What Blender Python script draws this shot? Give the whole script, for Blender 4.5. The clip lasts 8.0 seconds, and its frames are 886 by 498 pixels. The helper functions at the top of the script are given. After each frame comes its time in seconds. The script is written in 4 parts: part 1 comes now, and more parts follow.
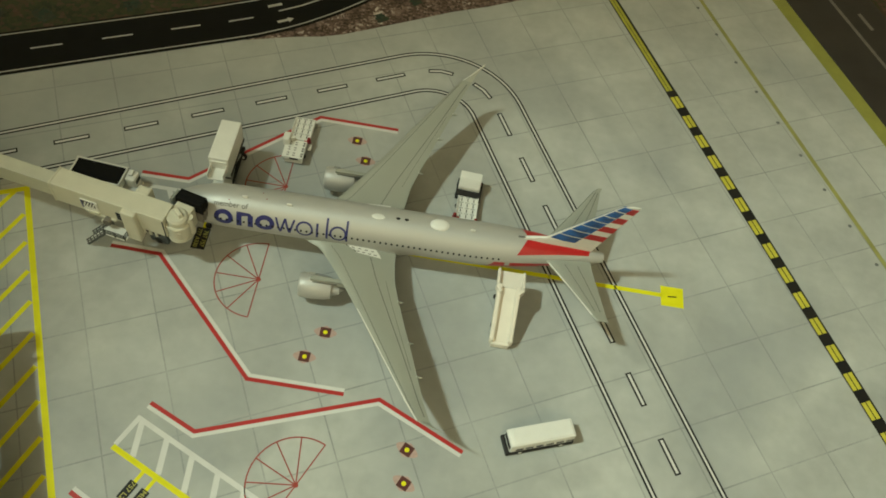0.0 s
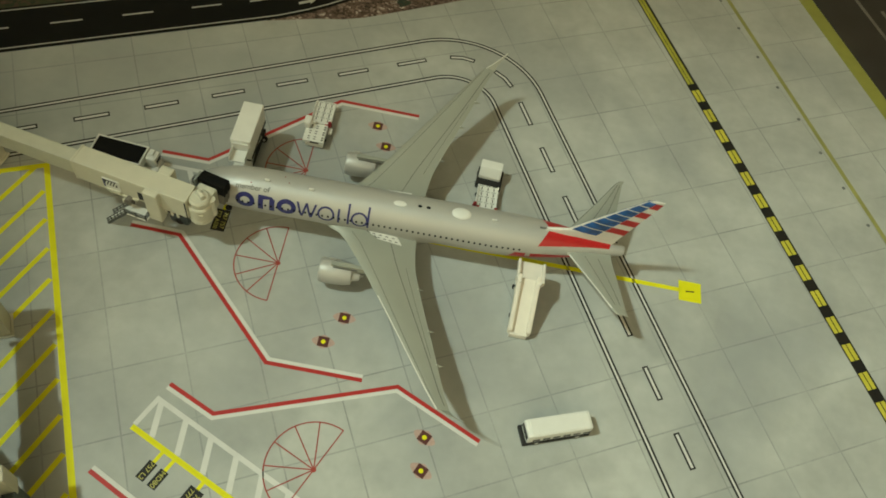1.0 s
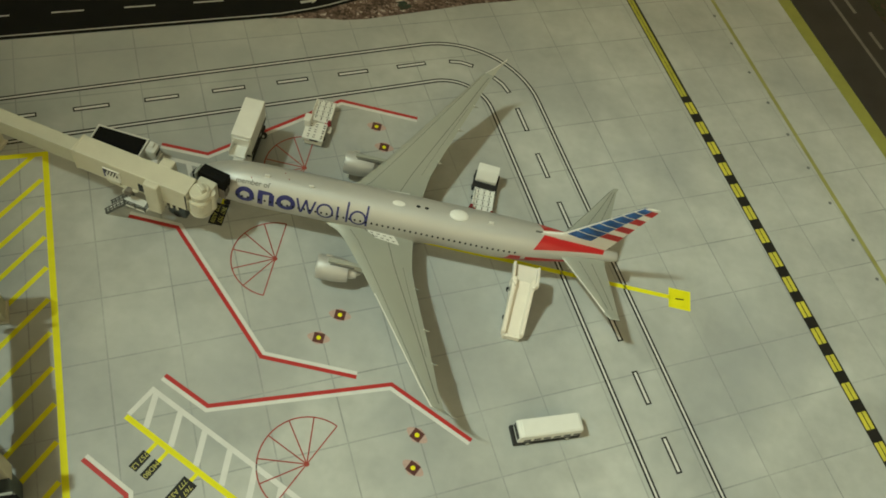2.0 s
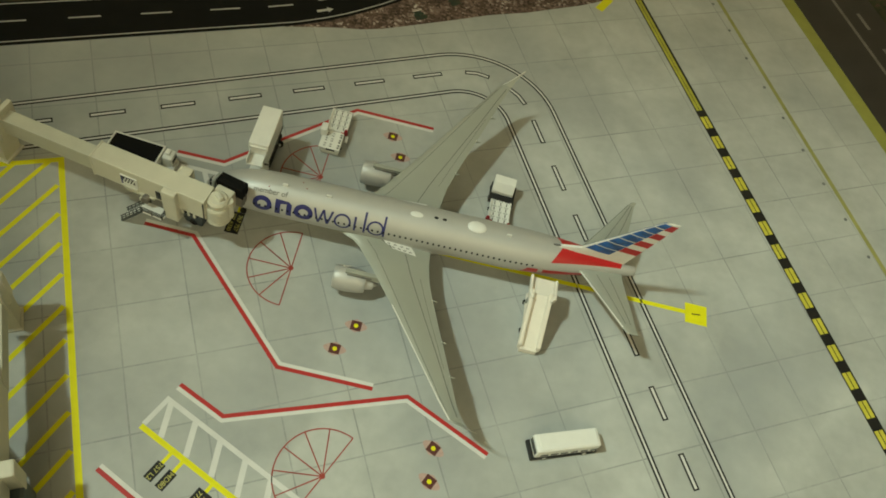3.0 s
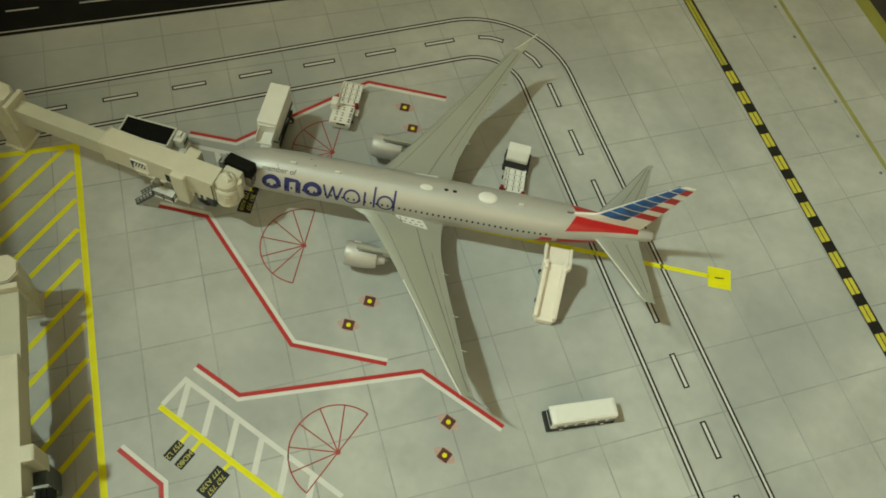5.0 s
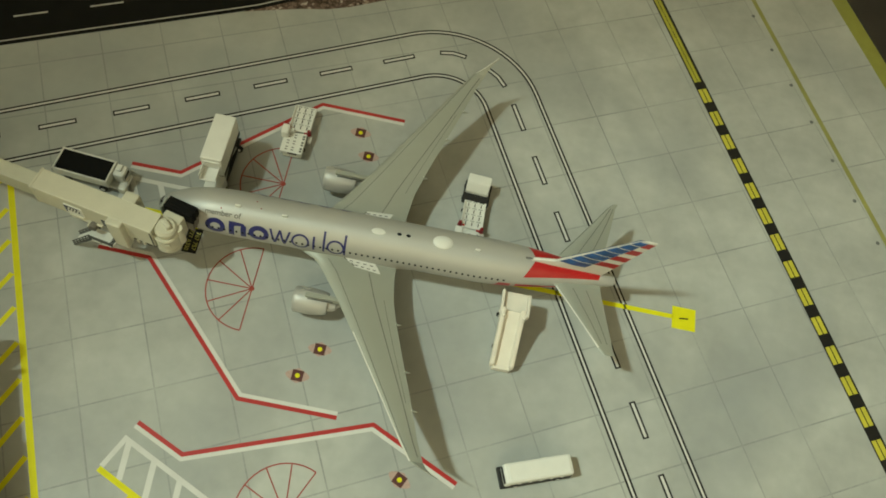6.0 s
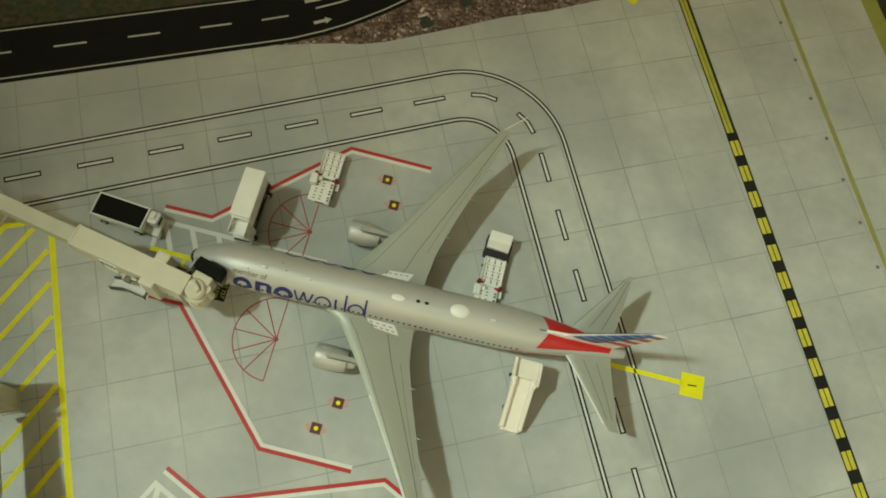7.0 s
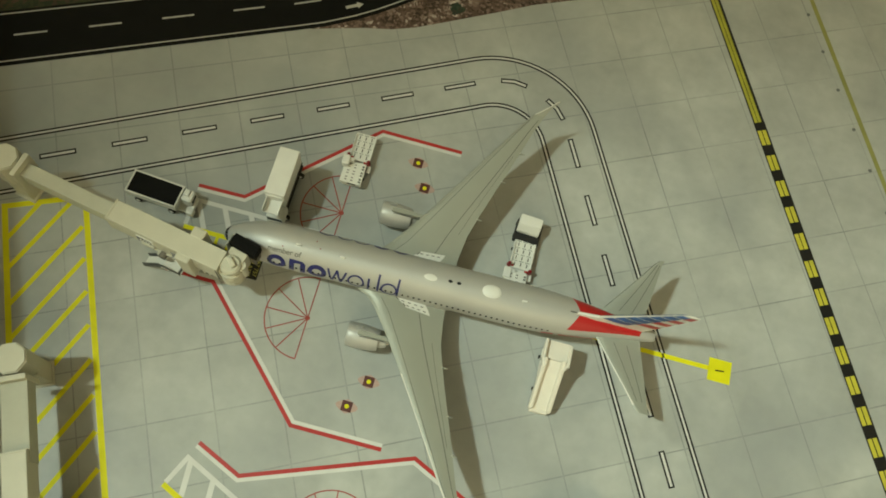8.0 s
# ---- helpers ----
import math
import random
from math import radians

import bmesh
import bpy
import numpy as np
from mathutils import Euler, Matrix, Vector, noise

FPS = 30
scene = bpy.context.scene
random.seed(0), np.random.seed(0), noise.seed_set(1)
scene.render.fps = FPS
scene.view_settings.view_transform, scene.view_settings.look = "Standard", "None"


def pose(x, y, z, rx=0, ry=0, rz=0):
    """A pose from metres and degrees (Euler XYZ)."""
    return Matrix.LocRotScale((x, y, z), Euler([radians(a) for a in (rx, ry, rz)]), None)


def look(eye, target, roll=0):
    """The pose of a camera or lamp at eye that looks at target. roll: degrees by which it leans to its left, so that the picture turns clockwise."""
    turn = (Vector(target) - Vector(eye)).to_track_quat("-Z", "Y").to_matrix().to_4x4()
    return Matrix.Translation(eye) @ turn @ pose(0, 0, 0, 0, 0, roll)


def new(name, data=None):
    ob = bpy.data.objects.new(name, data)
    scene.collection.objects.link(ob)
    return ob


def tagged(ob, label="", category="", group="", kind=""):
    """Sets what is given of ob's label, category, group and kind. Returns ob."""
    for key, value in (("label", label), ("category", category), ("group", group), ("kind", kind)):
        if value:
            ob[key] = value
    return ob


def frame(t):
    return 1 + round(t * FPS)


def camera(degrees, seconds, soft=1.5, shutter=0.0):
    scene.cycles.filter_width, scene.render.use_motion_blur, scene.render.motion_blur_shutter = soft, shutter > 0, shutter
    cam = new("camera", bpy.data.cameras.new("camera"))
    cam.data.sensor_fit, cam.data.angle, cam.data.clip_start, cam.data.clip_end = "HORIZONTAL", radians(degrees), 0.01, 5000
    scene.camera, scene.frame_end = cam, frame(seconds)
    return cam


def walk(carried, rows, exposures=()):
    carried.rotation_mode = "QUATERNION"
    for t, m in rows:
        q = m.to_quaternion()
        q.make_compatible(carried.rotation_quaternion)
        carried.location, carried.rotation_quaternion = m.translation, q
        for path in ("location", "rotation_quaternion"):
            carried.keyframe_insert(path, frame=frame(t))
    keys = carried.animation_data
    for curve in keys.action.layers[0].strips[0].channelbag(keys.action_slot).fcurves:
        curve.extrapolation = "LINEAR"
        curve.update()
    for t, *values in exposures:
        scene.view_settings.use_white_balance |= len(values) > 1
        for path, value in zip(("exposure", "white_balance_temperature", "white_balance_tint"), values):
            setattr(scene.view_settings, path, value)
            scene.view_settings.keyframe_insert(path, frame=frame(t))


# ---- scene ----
cam = camera(57.46, 8.0, soft=1.75)
PATH = [
    (0, (0.00416, -0.17486, 0.26872), (0.0496, 0.9364, -1.3935), 11.31),
    (0.5, (-0.00402, -0.17683, 0.26801), (0.0502, 0.8987, -1.4173), 12.64),
    (1, (-0.00461, -0.17401, 0.26854), (0.0535, 0.9029, -1.4158), 13.53),
    (1.2, (-0.00967, -0.17728, 0.27048), (0.0639, 0.9139, -1.4040), 14.80),
    (2.5, (-0.01155, -0.17874, 0.26875), (0.0949, 0.9221, -1.3976), 17.59),
    (3, (-0.01785, -0.17790, 0.26754), (0.0866, 0.9372, -1.3895), 17.97),
    (3.5, (-0.01320, -0.17545, 0.26351), (0.0835, 0.9395, -1.3940), 17.81),
    (4, (-0.01390, -0.17656, 0.26532), (0.0426, 0.9020, -1.4180), 15.85),
    (4.5, (-0.00877, -0.17202, 0.26621), (0.0347, 0.8674, -1.4419), 14.48),
    (5, (-0.00453, -0.17025, 0.26897), (-0.0018, 0.8440, -1.4547), 11.56),
    (5.2, (0.00373, -0.15585, 0.26966), (0.0148, 0.8445, -1.4622), 11.83),
    (6.3, (-0.00083, -0.12243, 0.28640), (0.0759, 0.6968, -1.5365), 16.39),
    (6.5, (0.00329, -0.11026, 0.29897), (0.0675, 0.6417, -1.5532), 17.80),
    (7, (-0.00602, -0.08310, 0.30583), (0.0135, 0.6081, -1.5708), 15.80),
    (7.5, (-0.01220, -0.08111, 0.30389), (0.0135, 0.5873, -1.5809), 16.45),
    (8, (-0.01451, -0.09394, 0.30412), (-0.0040, 0.6028, -1.5706), 15.95),
]
EXPOSURES = [(0.0, 0.0, 6500, 10.0), (5.2, 0.0, 6500, 10.0), (6.5, 0.0, 6500, 10.0), (7.0, 0.06, 6500, 10.0), (8.0, 0.09, 6500, 10.0)]
walk(cam, [(t, look(eye, target, roll)) for t, eye, target, roll in PATH], EXPOSURES)

# ---- world and light ----
world = bpy.data.worlds.new("world")
scene.world = world
world.use_nodes = True
world.node_tree.nodes["Background"].inputs[0].default_value = (0.9, 0.95, 1.0, 1)
world.node_tree.nodes["Background"].inputs[1].default_value = 0.02

LAMP_AT = (-1.09, -0.41, 1.95)
lamp_data = bpy.data.lights.new("ceiling_light_bulb", "POINT")
lamp_data.shadow_soft_size = 0.06
lamp_data.energy = 13.6
lamp_data.color = (0.82, 0.98, 0.79)
lamp = new("ceiling_light_bulb", lamp_data)
lamp.matrix_world = pose(*LAMP_AT)
# spot added at the lamp's place so that brightness falls off outwards
spot_data = bpy.data.lights.new("ceiling_spot_bulb", "SPOT")
spot_data.spot_size, spot_data.spot_blend = radians(17), 1.0
spot_data.shadow_soft_size = 0.06
spot_data.energy = 128.0
spot_data.color = (0.83, 0.98, 0.815)
spot = new("ceiling_spot_bulb", spot_data)
spot.matrix_world = look(LAMP_AT, (0.14, -0.13, 0.0))
# unseen fill lamp, added to wash the wall behind the viewer with warm light
wash_data = bpy.data.lights.new("wall_washer_bulb", "SPOT")
wash_data.spot_size, wash_data.spot_blend = radians(72), 0.6
wash_data.shadow_soft_size = 0.08
wash_data.energy = 260.0
wash_data.color = (0.98, 0.94, 0.68)
wash = new("wall_washer_bulb", wash_data)
wash.matrix_world = look((0.1, -0.50, 2.05), (0.1, -1.15, 0.75))


# ---- materials ----
def principled(name):
    m = bpy.data.materials.new(name)
    m.use_nodes = True
    return m, m.node_tree, m.node_tree.nodes["Principled BSDF"]


def surface(name, base, rough=0.5, metal=0.0, vary=0.12, scale=400.0, fine=4000.0, bump=0.05, spread=0.0, coat=0.0, dirt_shade=None, gloss=0.5, smudge=None):
    """A surface with blotches and grain at two scales; spread: difference from piece to piece."""
    m, tree, bsdf = principled(name)
    n, l = tree.nodes, tree.links
    co = n.new("ShaderNodeNewGeometry")
    big = n.new("ShaderNodeTexNoise")
    big.inputs["Scale"].default_value, big.inputs["Detail"].default_value = scale, 4
    small = n.new("ShaderNodeTexNoise")
    small.inputs["Scale"].default_value, small.inputs["Detail"].default_value = fine, 2
    for t in (big, small):
        l.new(co.outputs["Position"], t.inputs["Vector"])
    add = n.new("ShaderNodeMath")
    add.operation = "MULTIPLY_ADD"
    l.new(small.outputs["Fac"], add.inputs[0])
    add.inputs[1].default_value = 0.4
    l.new(big.outputs["Fac"], add.inputs[2])
    span = n.new("ShaderNodeMapRange")
    span.inputs["From Min"].default_value, span.inputs["From Max"].default_value = 0.4, 1.0
    span.inputs["To Min"].default_value, span.inputs["To Max"].default_value = 1 - vary, 1 + vary
    l.new(add.outputs[0], span.inputs["Value"])
    value = span.outputs[0]
    if spread:
        info = n.new("ShaderNodeObjectInfo")
        piece = n.new("ShaderNodeMapRange")
        piece.inputs["To Min"].default_value, piece.inputs["To Max"].default_value = 1 - spread, 1 + spread
        l.new(info.outputs["Random"], piece.inputs["Value"])
        both = n.new("ShaderNodeMath")
        both.operation = "MULTIPLY"
        l.new(value, both.inputs[0]), l.new(piece.outputs[0], both.inputs[1])
        value = both.outputs[0]
    if smudge:
        # squarish printed smudges with soft, wavering borders
        turn = n.new("ShaderNodeMapping")
        turn.inputs["Rotation"].default_value = (0, 0, radians(63.8))
        l.new(co.outputs["Position"], turn.inputs["Vector"])
        sway = n.new("ShaderNodeMix")
        sway.data_type = "RGBA"
        sway.blend_type = "LINEAR_LIGHT"
        sway.inputs["Factor"].default_value = 0.007
        l.new(turn.outputs[0], sway.inputs["A"])
        l.new(big.outputs["Color"], sway.inputs["B"])
        cells = n.new("ShaderNodeTexVoronoi")
        cells.distance, cells.feature = "CHEBYCHEV", "SMOOTH_F1"
        cells.inputs["Scale"].default_value, cells.inputs["Smoothness"].default_value = smudge[0], 0.25
        l.new(sway.outputs["Result"], cells.inputs["Vector"])
        pick = n.new("ShaderNodeSeparateColor")
        l.new(cells.outputs["Color"], pick.inputs["Color"])
        drop = n.new("ShaderNodeMapRange")
        drop.inputs["From Min"].default_value, drop.inputs["From Max"].default_value = 0.1, 0.9
        drop.inputs["To Min"].default_value, drop.inputs["To Max"].default_value = 1 - smudge[1], 1 + smudge[1] * 0.6
        l.new(pick.outputs[0], drop.inputs["Value"])
        mixed = n.new("ShaderNodeMath")
        mixed.operation = "MULTIPLY"
        l.new(value, mixed.inputs[0]), l.new(drop.outputs[0], mixed.inputs[1])
        value = mixed.outputs[0]
    tone = n.new("ShaderNodeMix")
    tone.data_type, tone.blend_type = "RGBA", "MULTIPLY"
    tone.inputs["Factor"].default_value = 1.0
    tone.inputs["A"].default_value = (*base, 1)
    l.new(value, tone.inputs["B"])
    out = tone.outputs["Result"]
    if dirt_shade:
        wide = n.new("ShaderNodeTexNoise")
        wide.inputs["Scale"].default_value, wide.inputs["Detail"].default_value = dirt_shade[1], 3
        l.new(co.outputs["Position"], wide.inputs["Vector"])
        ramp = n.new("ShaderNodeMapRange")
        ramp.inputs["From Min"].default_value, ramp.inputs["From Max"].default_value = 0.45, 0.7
        ramp.inputs["To Max"].default_value = dirt_shade[2]
        # light falloff painted into the tone: greyer towards the terminal, paler towards the taxiway
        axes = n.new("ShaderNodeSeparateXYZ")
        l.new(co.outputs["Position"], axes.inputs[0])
        light_falloff = n.new("ShaderNodeMath")
        light_falloff.operation = "MULTIPLY_ADD"
        l.new(axes.outputs[0], light_falloff.inputs[0])
        light_falloff.inputs[1].default_value = -0.45
        l.new(wide.outputs["Fac"], light_falloff.inputs[2])
        l.new(light_falloff.outputs[0], ramp.inputs["Value"])
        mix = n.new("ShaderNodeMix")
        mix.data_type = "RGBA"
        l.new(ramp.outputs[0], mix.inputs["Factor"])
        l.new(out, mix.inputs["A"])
        mix.inputs["B"].default_value = (*dirt_shade[0], 1)
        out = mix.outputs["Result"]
    l.new(out, bsdf.inputs["Base Color"])
    bsdf.inputs["Roughness"].default_value, bsdf.inputs["Metallic"].default_value = rough, metal
    bsdf.inputs["Coat Weight"].default_value = coat
    bsdf.inputs["Specular IOR Level"].default_value = gloss
    if bump:
        b = n.new("ShaderNodeBump")
        b.inputs["Strength"].default_value, b.inputs["Distance"].default_value = bump, 0.0002
        l.new(add.outputs[0], b.inputs["Height"])
        l.new(b.outputs[0], bsdf.inputs["Normal"])
    return m


def scrub(name, colours, cell, rough=0.8):
    """A printed speckle of small stones, earth or leaves in several colours."""
    m, tree, bsdf = principled(name)
    n, l = tree.nodes, tree.links
    co = n.new("ShaderNodeTexCoord")
    vor = n.new("ShaderNodeTexVoronoi")
    vor.inputs["Scale"].default_value = cell
    l.new(co.outputs["Object"], vor.inputs["Vector"])
    split = n.new("ShaderNodeSeparateColor")
    l.new(vor.outputs["Color"], split.inputs["Color"])
    noise_ = n.new("ShaderNodeTexNoise")
    noise_.inputs["Scale"].default_value, noise_.inputs["Detail"].default_value = cell * 0.12, 5
    l.new(co.outputs["Object"], noise_.inputs["Vector"])
    mix = n.new("ShaderNodeMath")
    mix.operation = "MULTIPLY_ADD"
    l.new(split.outputs[0], mix.inputs[0])
    mix.inputs[1].default_value = 0.62
    shift = n.new("ShaderNodeMath")
    shift.operation = "MULTIPLY_ADD"
    l.new(noise_.outputs["Fac"], shift.inputs[0])
    shift.inputs[1].default_value, shift.inputs[2].default_value = 1.0, -0.3
    l.new(shift.outputs[0], mix.inputs[2])
    ramp = n.new("ShaderNodeValToRGB")
    e = ramp.color_ramp.elements
    e[0].color, e[1].color = (*colours[0], 1), (*colours[-1], 1)
    for i, c in enumerate(colours[1:-1]):
        e.new((i + 1) / (len(colours) - 1)).color = (*c, 1)
    l.new(mix.outputs[0], ramp.inputs["Fac"])
    l.new(ramp.outputs["Color"], bsdf.inputs["Base Color"])
    bsdf.inputs["Roughness"].default_value = rough
    return m


M = {
    "slab": surface("printed_concrete", (0.415, 0.435, 0.413), 0.42, vary=0.17, scale=40, fine=210, bump=0.006, spread=0.035, dirt_shade=((0.275, 0.30, 0.305), 11, 0.72), smudge=(24, 0.09)),
    "joint": surface("printed_joint", (0.315, 0.33, 0.318), 0.5, vary=0.33, scale=38, fine=700, bump=0, dirt_shade=((0.22, 0.24, 0.245), 11, 0.65)),
    "asphalt": surface("printed_asphalt", (0.0105, 0.0105, 0.0095), 0.65, vary=0.15, scale=120, fine=3000, bump=0.01, gloss=0.06),
    "tarmac": surface("printed_tarmac", (0.032, 0.029, 0.027), 0.5, vary=0.22, scale=60, fine=1500, bump=0.01, gloss=0.3),
    "gravel": scrub("printed_gravel", [(0.012, 0.009, 0.007), (0.05, 0.030, 0.022), (0.11, 0.070, 0.055), (0.20, 0.14, 0.115), (0.58, 0.52, 0.47)], 820),
    "grass": scrub("printed_scrub", [(0.008, 0.013, 0.005), (0.018, 0.027, 0.009), (0.032, 0.038, 0.012), (0.06, 0.032, 0.02), (0.11, 0.06, 0.045)], 520),
    "bush": scrub("printed_bush", [(0.006, 0.014, 0.009), (0.012, 0.034, 0.022), (0.03, 0.03, 0.018), (0.035, 0.065, 0.04)], 700),
    "white": surface("white_print", (0.61, 0.62, 0.60), 0.45, vary=0.06, scale=200, fine=3000, bump=0),
    "roadwhite": surface("worn_white_print", (0.43, 0.43, 0.40), 0.45, vary=0.15, scale=200, fine=3000, bump=0),
    "black": surface("black_print", (0.012, 0.012, 0.012), 0.45, vary=0.2, scale=200, fine=3000, bump=0, gloss=0.3),
    "red": surface("red_print", (0.40, 0.02, 0.018), 0.45, vary=0.08, scale=200, fine=3000, bump=0),
    "fanred": surface("thin_red_print", (0.31, 0.045, 0.032), 0.45, vary=0.12, scale=200, fine=3000, bump=0),
    "pink": surface("pink_print", (0.44, 0.31, 0.27), 0.5, vary=0.15, scale=900, fine=4000, bump=0),
    "brown": surface("brown_print", (0.085, 0.022, 0.018), 0.5, vary=0.2, scale=300, fine=4000, bump=0),
    "yellow": surface("yellow_print", (0.70, 0.675, 0.008), 0.6, vary=0.06, scale=200, fine=3000, bump=0, gloss=0.25),
    "signtext": surface("sign_writing", (0.42, 0.40, 0.10), 0.5, vary=0.15, scale=300, bump=0),
    "stripeyellow": surface("stripe_yellow_print", (0.52, 0.48, 0.05), 0.45, vary=0.15, scale=150, fine=2500, bump=0),
    "olive": surface("dull_yellow_print", (0.265, 0.275, 0.055), 0.5, vary=0.12, scale=150, fine=2000, bump=0),
    "taxiyellow": surface("dim_yellow_print", (0.38, 0.37, 0.04), 0.45, vary=0.2, scale=120, fine=2200, bump=0),
    "taxiolive": surface("worn_olive_print", (0.275, 0.275, 0.085), 0.5, vary=0.2, scale=90, fine=1800, bump=0),
    "faded": surface("faded_white_print", (0.16, 0.15, 0.13), 0.5, vary=0.3, scale=120, bump=0),
    "greydot": surface("grey_print", (0.12, 0.13, 0.13), 0.5, vary=0.2, scale=300, bump=0),
    "silver": surface("silver_paint", (0.445, 0.45, 0.43), 0.48, metal=0.32, vary=0.04, scale=60, fine=2500, bump=0.01, coat=0.05),
    "wing": surface("grey_wing_paint", (0.315, 0.33, 0.285), 0.42, metal=0.1, vary=0.04, scale=90, fine=3000, bump=0.01),
    "tipmetal": surface("silvery_tip", (0.42, 0.44, 0.40), 0.3, metal=0.8, vary=0.05, scale=200, bump=0),
    "chrome": surface("bright_metal", (0.80, 0.79, 0.76), 0.2, metal=0.85, vary=0.05, scale=300, bump=0.01),
    "panel": surface("panel_line", (0.13, 0.13, 0.12), 0.6, vary=0.2, scale=500, bump=0),
    "hub": surface("dark_engine_inside", (0.03, 0.03, 0.032), 0.4, vary=0.2, scale=500, bump=0.05),
    "navy": surface("navy_blue_print", (0.014, 0.018, 0.13), 0.35, vary=0.08, scale=500, bump=0),
    "blue": surface("flag_blue_print", (0.014, 0.095, 0.33), 0.35, vary=0.75, scale=210, fine=900, bump=0),
    "flagred": surface("flag_red_print", (0.42, 0.014, 0.015), 0.33, vary=0.06, scale=300, bump=0),
    "flagwhite": surface("flag_white_print", (0.68, 0.68, 0.64), 0.33, vary=0.04, scale=300, bump=0),
    "glass": surface("dark_window_print", (0.02, 0.022, 0.025), 0.2, vary=0.1, scale=500, bump=0, gloss=0.4),
    "cream": surface("cream_plastic", (0.56, 0.55, 0.445), 0.5, vary=0.05, scale=150, fine=2500, bump=0.03),
    "dullcream": surface("dull_cream_plastic", (0.47, 0.475, 0.385), 0.55, vary=0.07, scale=130, fine=2200, bump=0.03),
    "curtain": surface("grey_brown_curtain", (0.17, 0.155, 0.13), 0.7, vary=0.3, scale=420, fine=2500, bump=0.1),
    "whiteplastic": surface("white_plastic", (0.71, 0.72, 0.68), 0.45, vary=0.04, scale=200, fine=2500, bump=0.03),
    "warmwhite": surface("ivory_plastic", (0.70, 0.67, 0.59), 0.45, vary=0.05, scale=200, fine=2500, bump=0.03),
    "rubber": surface("black_rubber", (0.018, 0.018, 0.018), 0.6, vary=0.2, scale=500, bump=0.05, gloss=0.3),
    "hood": surface("black_canopy", (0.007, 0.007, 0.0065), 0.7, vary=0.2, scale=500, bump=0.1, gloss=0.1),
    "greyplastic": surface("grey_green_plastic", (0.26, 0.285, 0.26), 0.5, vary=0.1, scale=300, bump=0.05),
    "railgrey": surface("dark_rail_plastic", (0.06, 0.063, 0.057), 0.5, vary=0.15, scale=400, bump=0.05),
    "fabric": surface("grey_blue_base", (0.075, 0.10, 0.115), 0.6, vary=0.25, scale=400, bump=0.1),
    "darkred": surface("dark_red_marker", (0.22, 0.01, 0.016), 0.4, vary=0.1, scale=500, bump=0),
    "wall": surface("room_paint", (0.74, 0.67, 0.54), 0.8, vary=0.04, scale=3, fine=60, bump=0.02),
    "ceilingpaint": surface("ceiling_paint", (0.50, 0.44, 0.36), 0.85, vary=0.04, scale=3, fine=60, bump=0.02),
    "wood": surface("table_wood", (0.22, 0.13, 0.07), 0.5, vary=0.25, scale=14, fine=200, bump=0.05),
    "carpet": surface("floor_carpet", (0.20, 0.18, 0.15), 0.95, vary=0.2, scale=30, fine=500, bump=0.2),
}
# ---- building helpers: all shapes below are in millimetres ----
MM = 0.001


def finish(bm, name, material, smooth=False):
    for v in bm.verts:
        v.co *= MM
    bmesh.ops.recalc_face_normals(bm, faces=bm.faces)
    if smooth:
        for e in bm.edges:
            e.smooth = len(e.link_faces) == 2 and e.calc_face_angle(0) < radians(38)
    data = bpy.data.meshes.new(name)
    bm.to_mesh(data)
    bm.free()
    data.materials.append(M[material])
    for p in data.polygons:
        p.use_smooth = smooth
    return data


def part(name, bm, material, parent, label="", smooth=False, at=(0, 0, 0), rz=0):
    ob = new(name, finish(bm, name, material, smooth))
    ob.parent = parent
    ob.matrix_basis = pose(at[0] * MM, at[1] * MM, at[2] * MM, 0, 0, rz)
    if label:
        tagged(ob, label)
    return ob


def share(ob, parent, at=(0, 0, 0), rz=0, ry=0):
    """Another piece on the same mesh."""
    o = new(ob.name.split(".")[0], ob.data)
    o.parent = parent
    o.matrix_basis = pose(at[0] * MM, at[1] * MM, at[2] * MM, 0, ry, rz)
    if "label" in ob:
        o["label"] = ob["label"]
    return o


def thing(name, label, category, at=(0, 0, 0), rz=0, group="", kind=""):
    ob = new(name)
    ob.empty_display_size = 0.01
    ob.matrix_basis = pose(at[0] * MM, at[1] * MM, at[2] * MM, 0, 0, rz)
    return tagged(ob, label, category, group, kind)


def box(bm, c, s, bevel=0.0, rz=0, taper=1.0, ry=0, rx=0):
    m = Matrix.Translation(c) @ Euler((radians(rx), radians(ry), radians(rz))).to_matrix().to_4x4() @ Matrix.Diagonal((*s, 1))
    g = bmesh.ops.create_cube(bm, size=1)
    vs = g["verts"]
    for v in vs:
        if v.co.z > 0:
            v.co.x *= taper
            v.co.y *= taper
        v.co = m @ v.co
    if bevel:
        es = list({e for v in vs for e in v.link_edges})
        bmesh.ops.bevel(bm, geom=es, offset=bevel, segments=2, affect="EDGES", profile=0.6)
    return bm


def cyl(bm, c, r, h, seg=20, axis="z", r2=None):
    m = {"z": Matrix(), "x": Matrix.Rotation(radians(90), 4, "Y"), "y": Matrix.Rotation(radians(90), 4, "X")}[axis]
    bmesh.ops.create_cone(bm, cap_ends=True, segments=seg, radius1=r, radius2=r if r2 is None else r2, depth=h, matrix=Matrix.Translation(c) @ m)
    return bm


def prism(bm, pts, z0, z1):
    lo = [bm.verts.new((x, y, z0)) for x, y in pts]
    hi = [bm.verts.new((x, y, z1)) for x, y in pts]
    n = len(pts)
    bm.faces.new(hi)
    bm.faces.new(lo[::-1])
    for i in range(n):
        bm.faces.new((lo[i], lo[(i + 1) % n], hi[(i + 1) % n], hi[i]))
    return bm


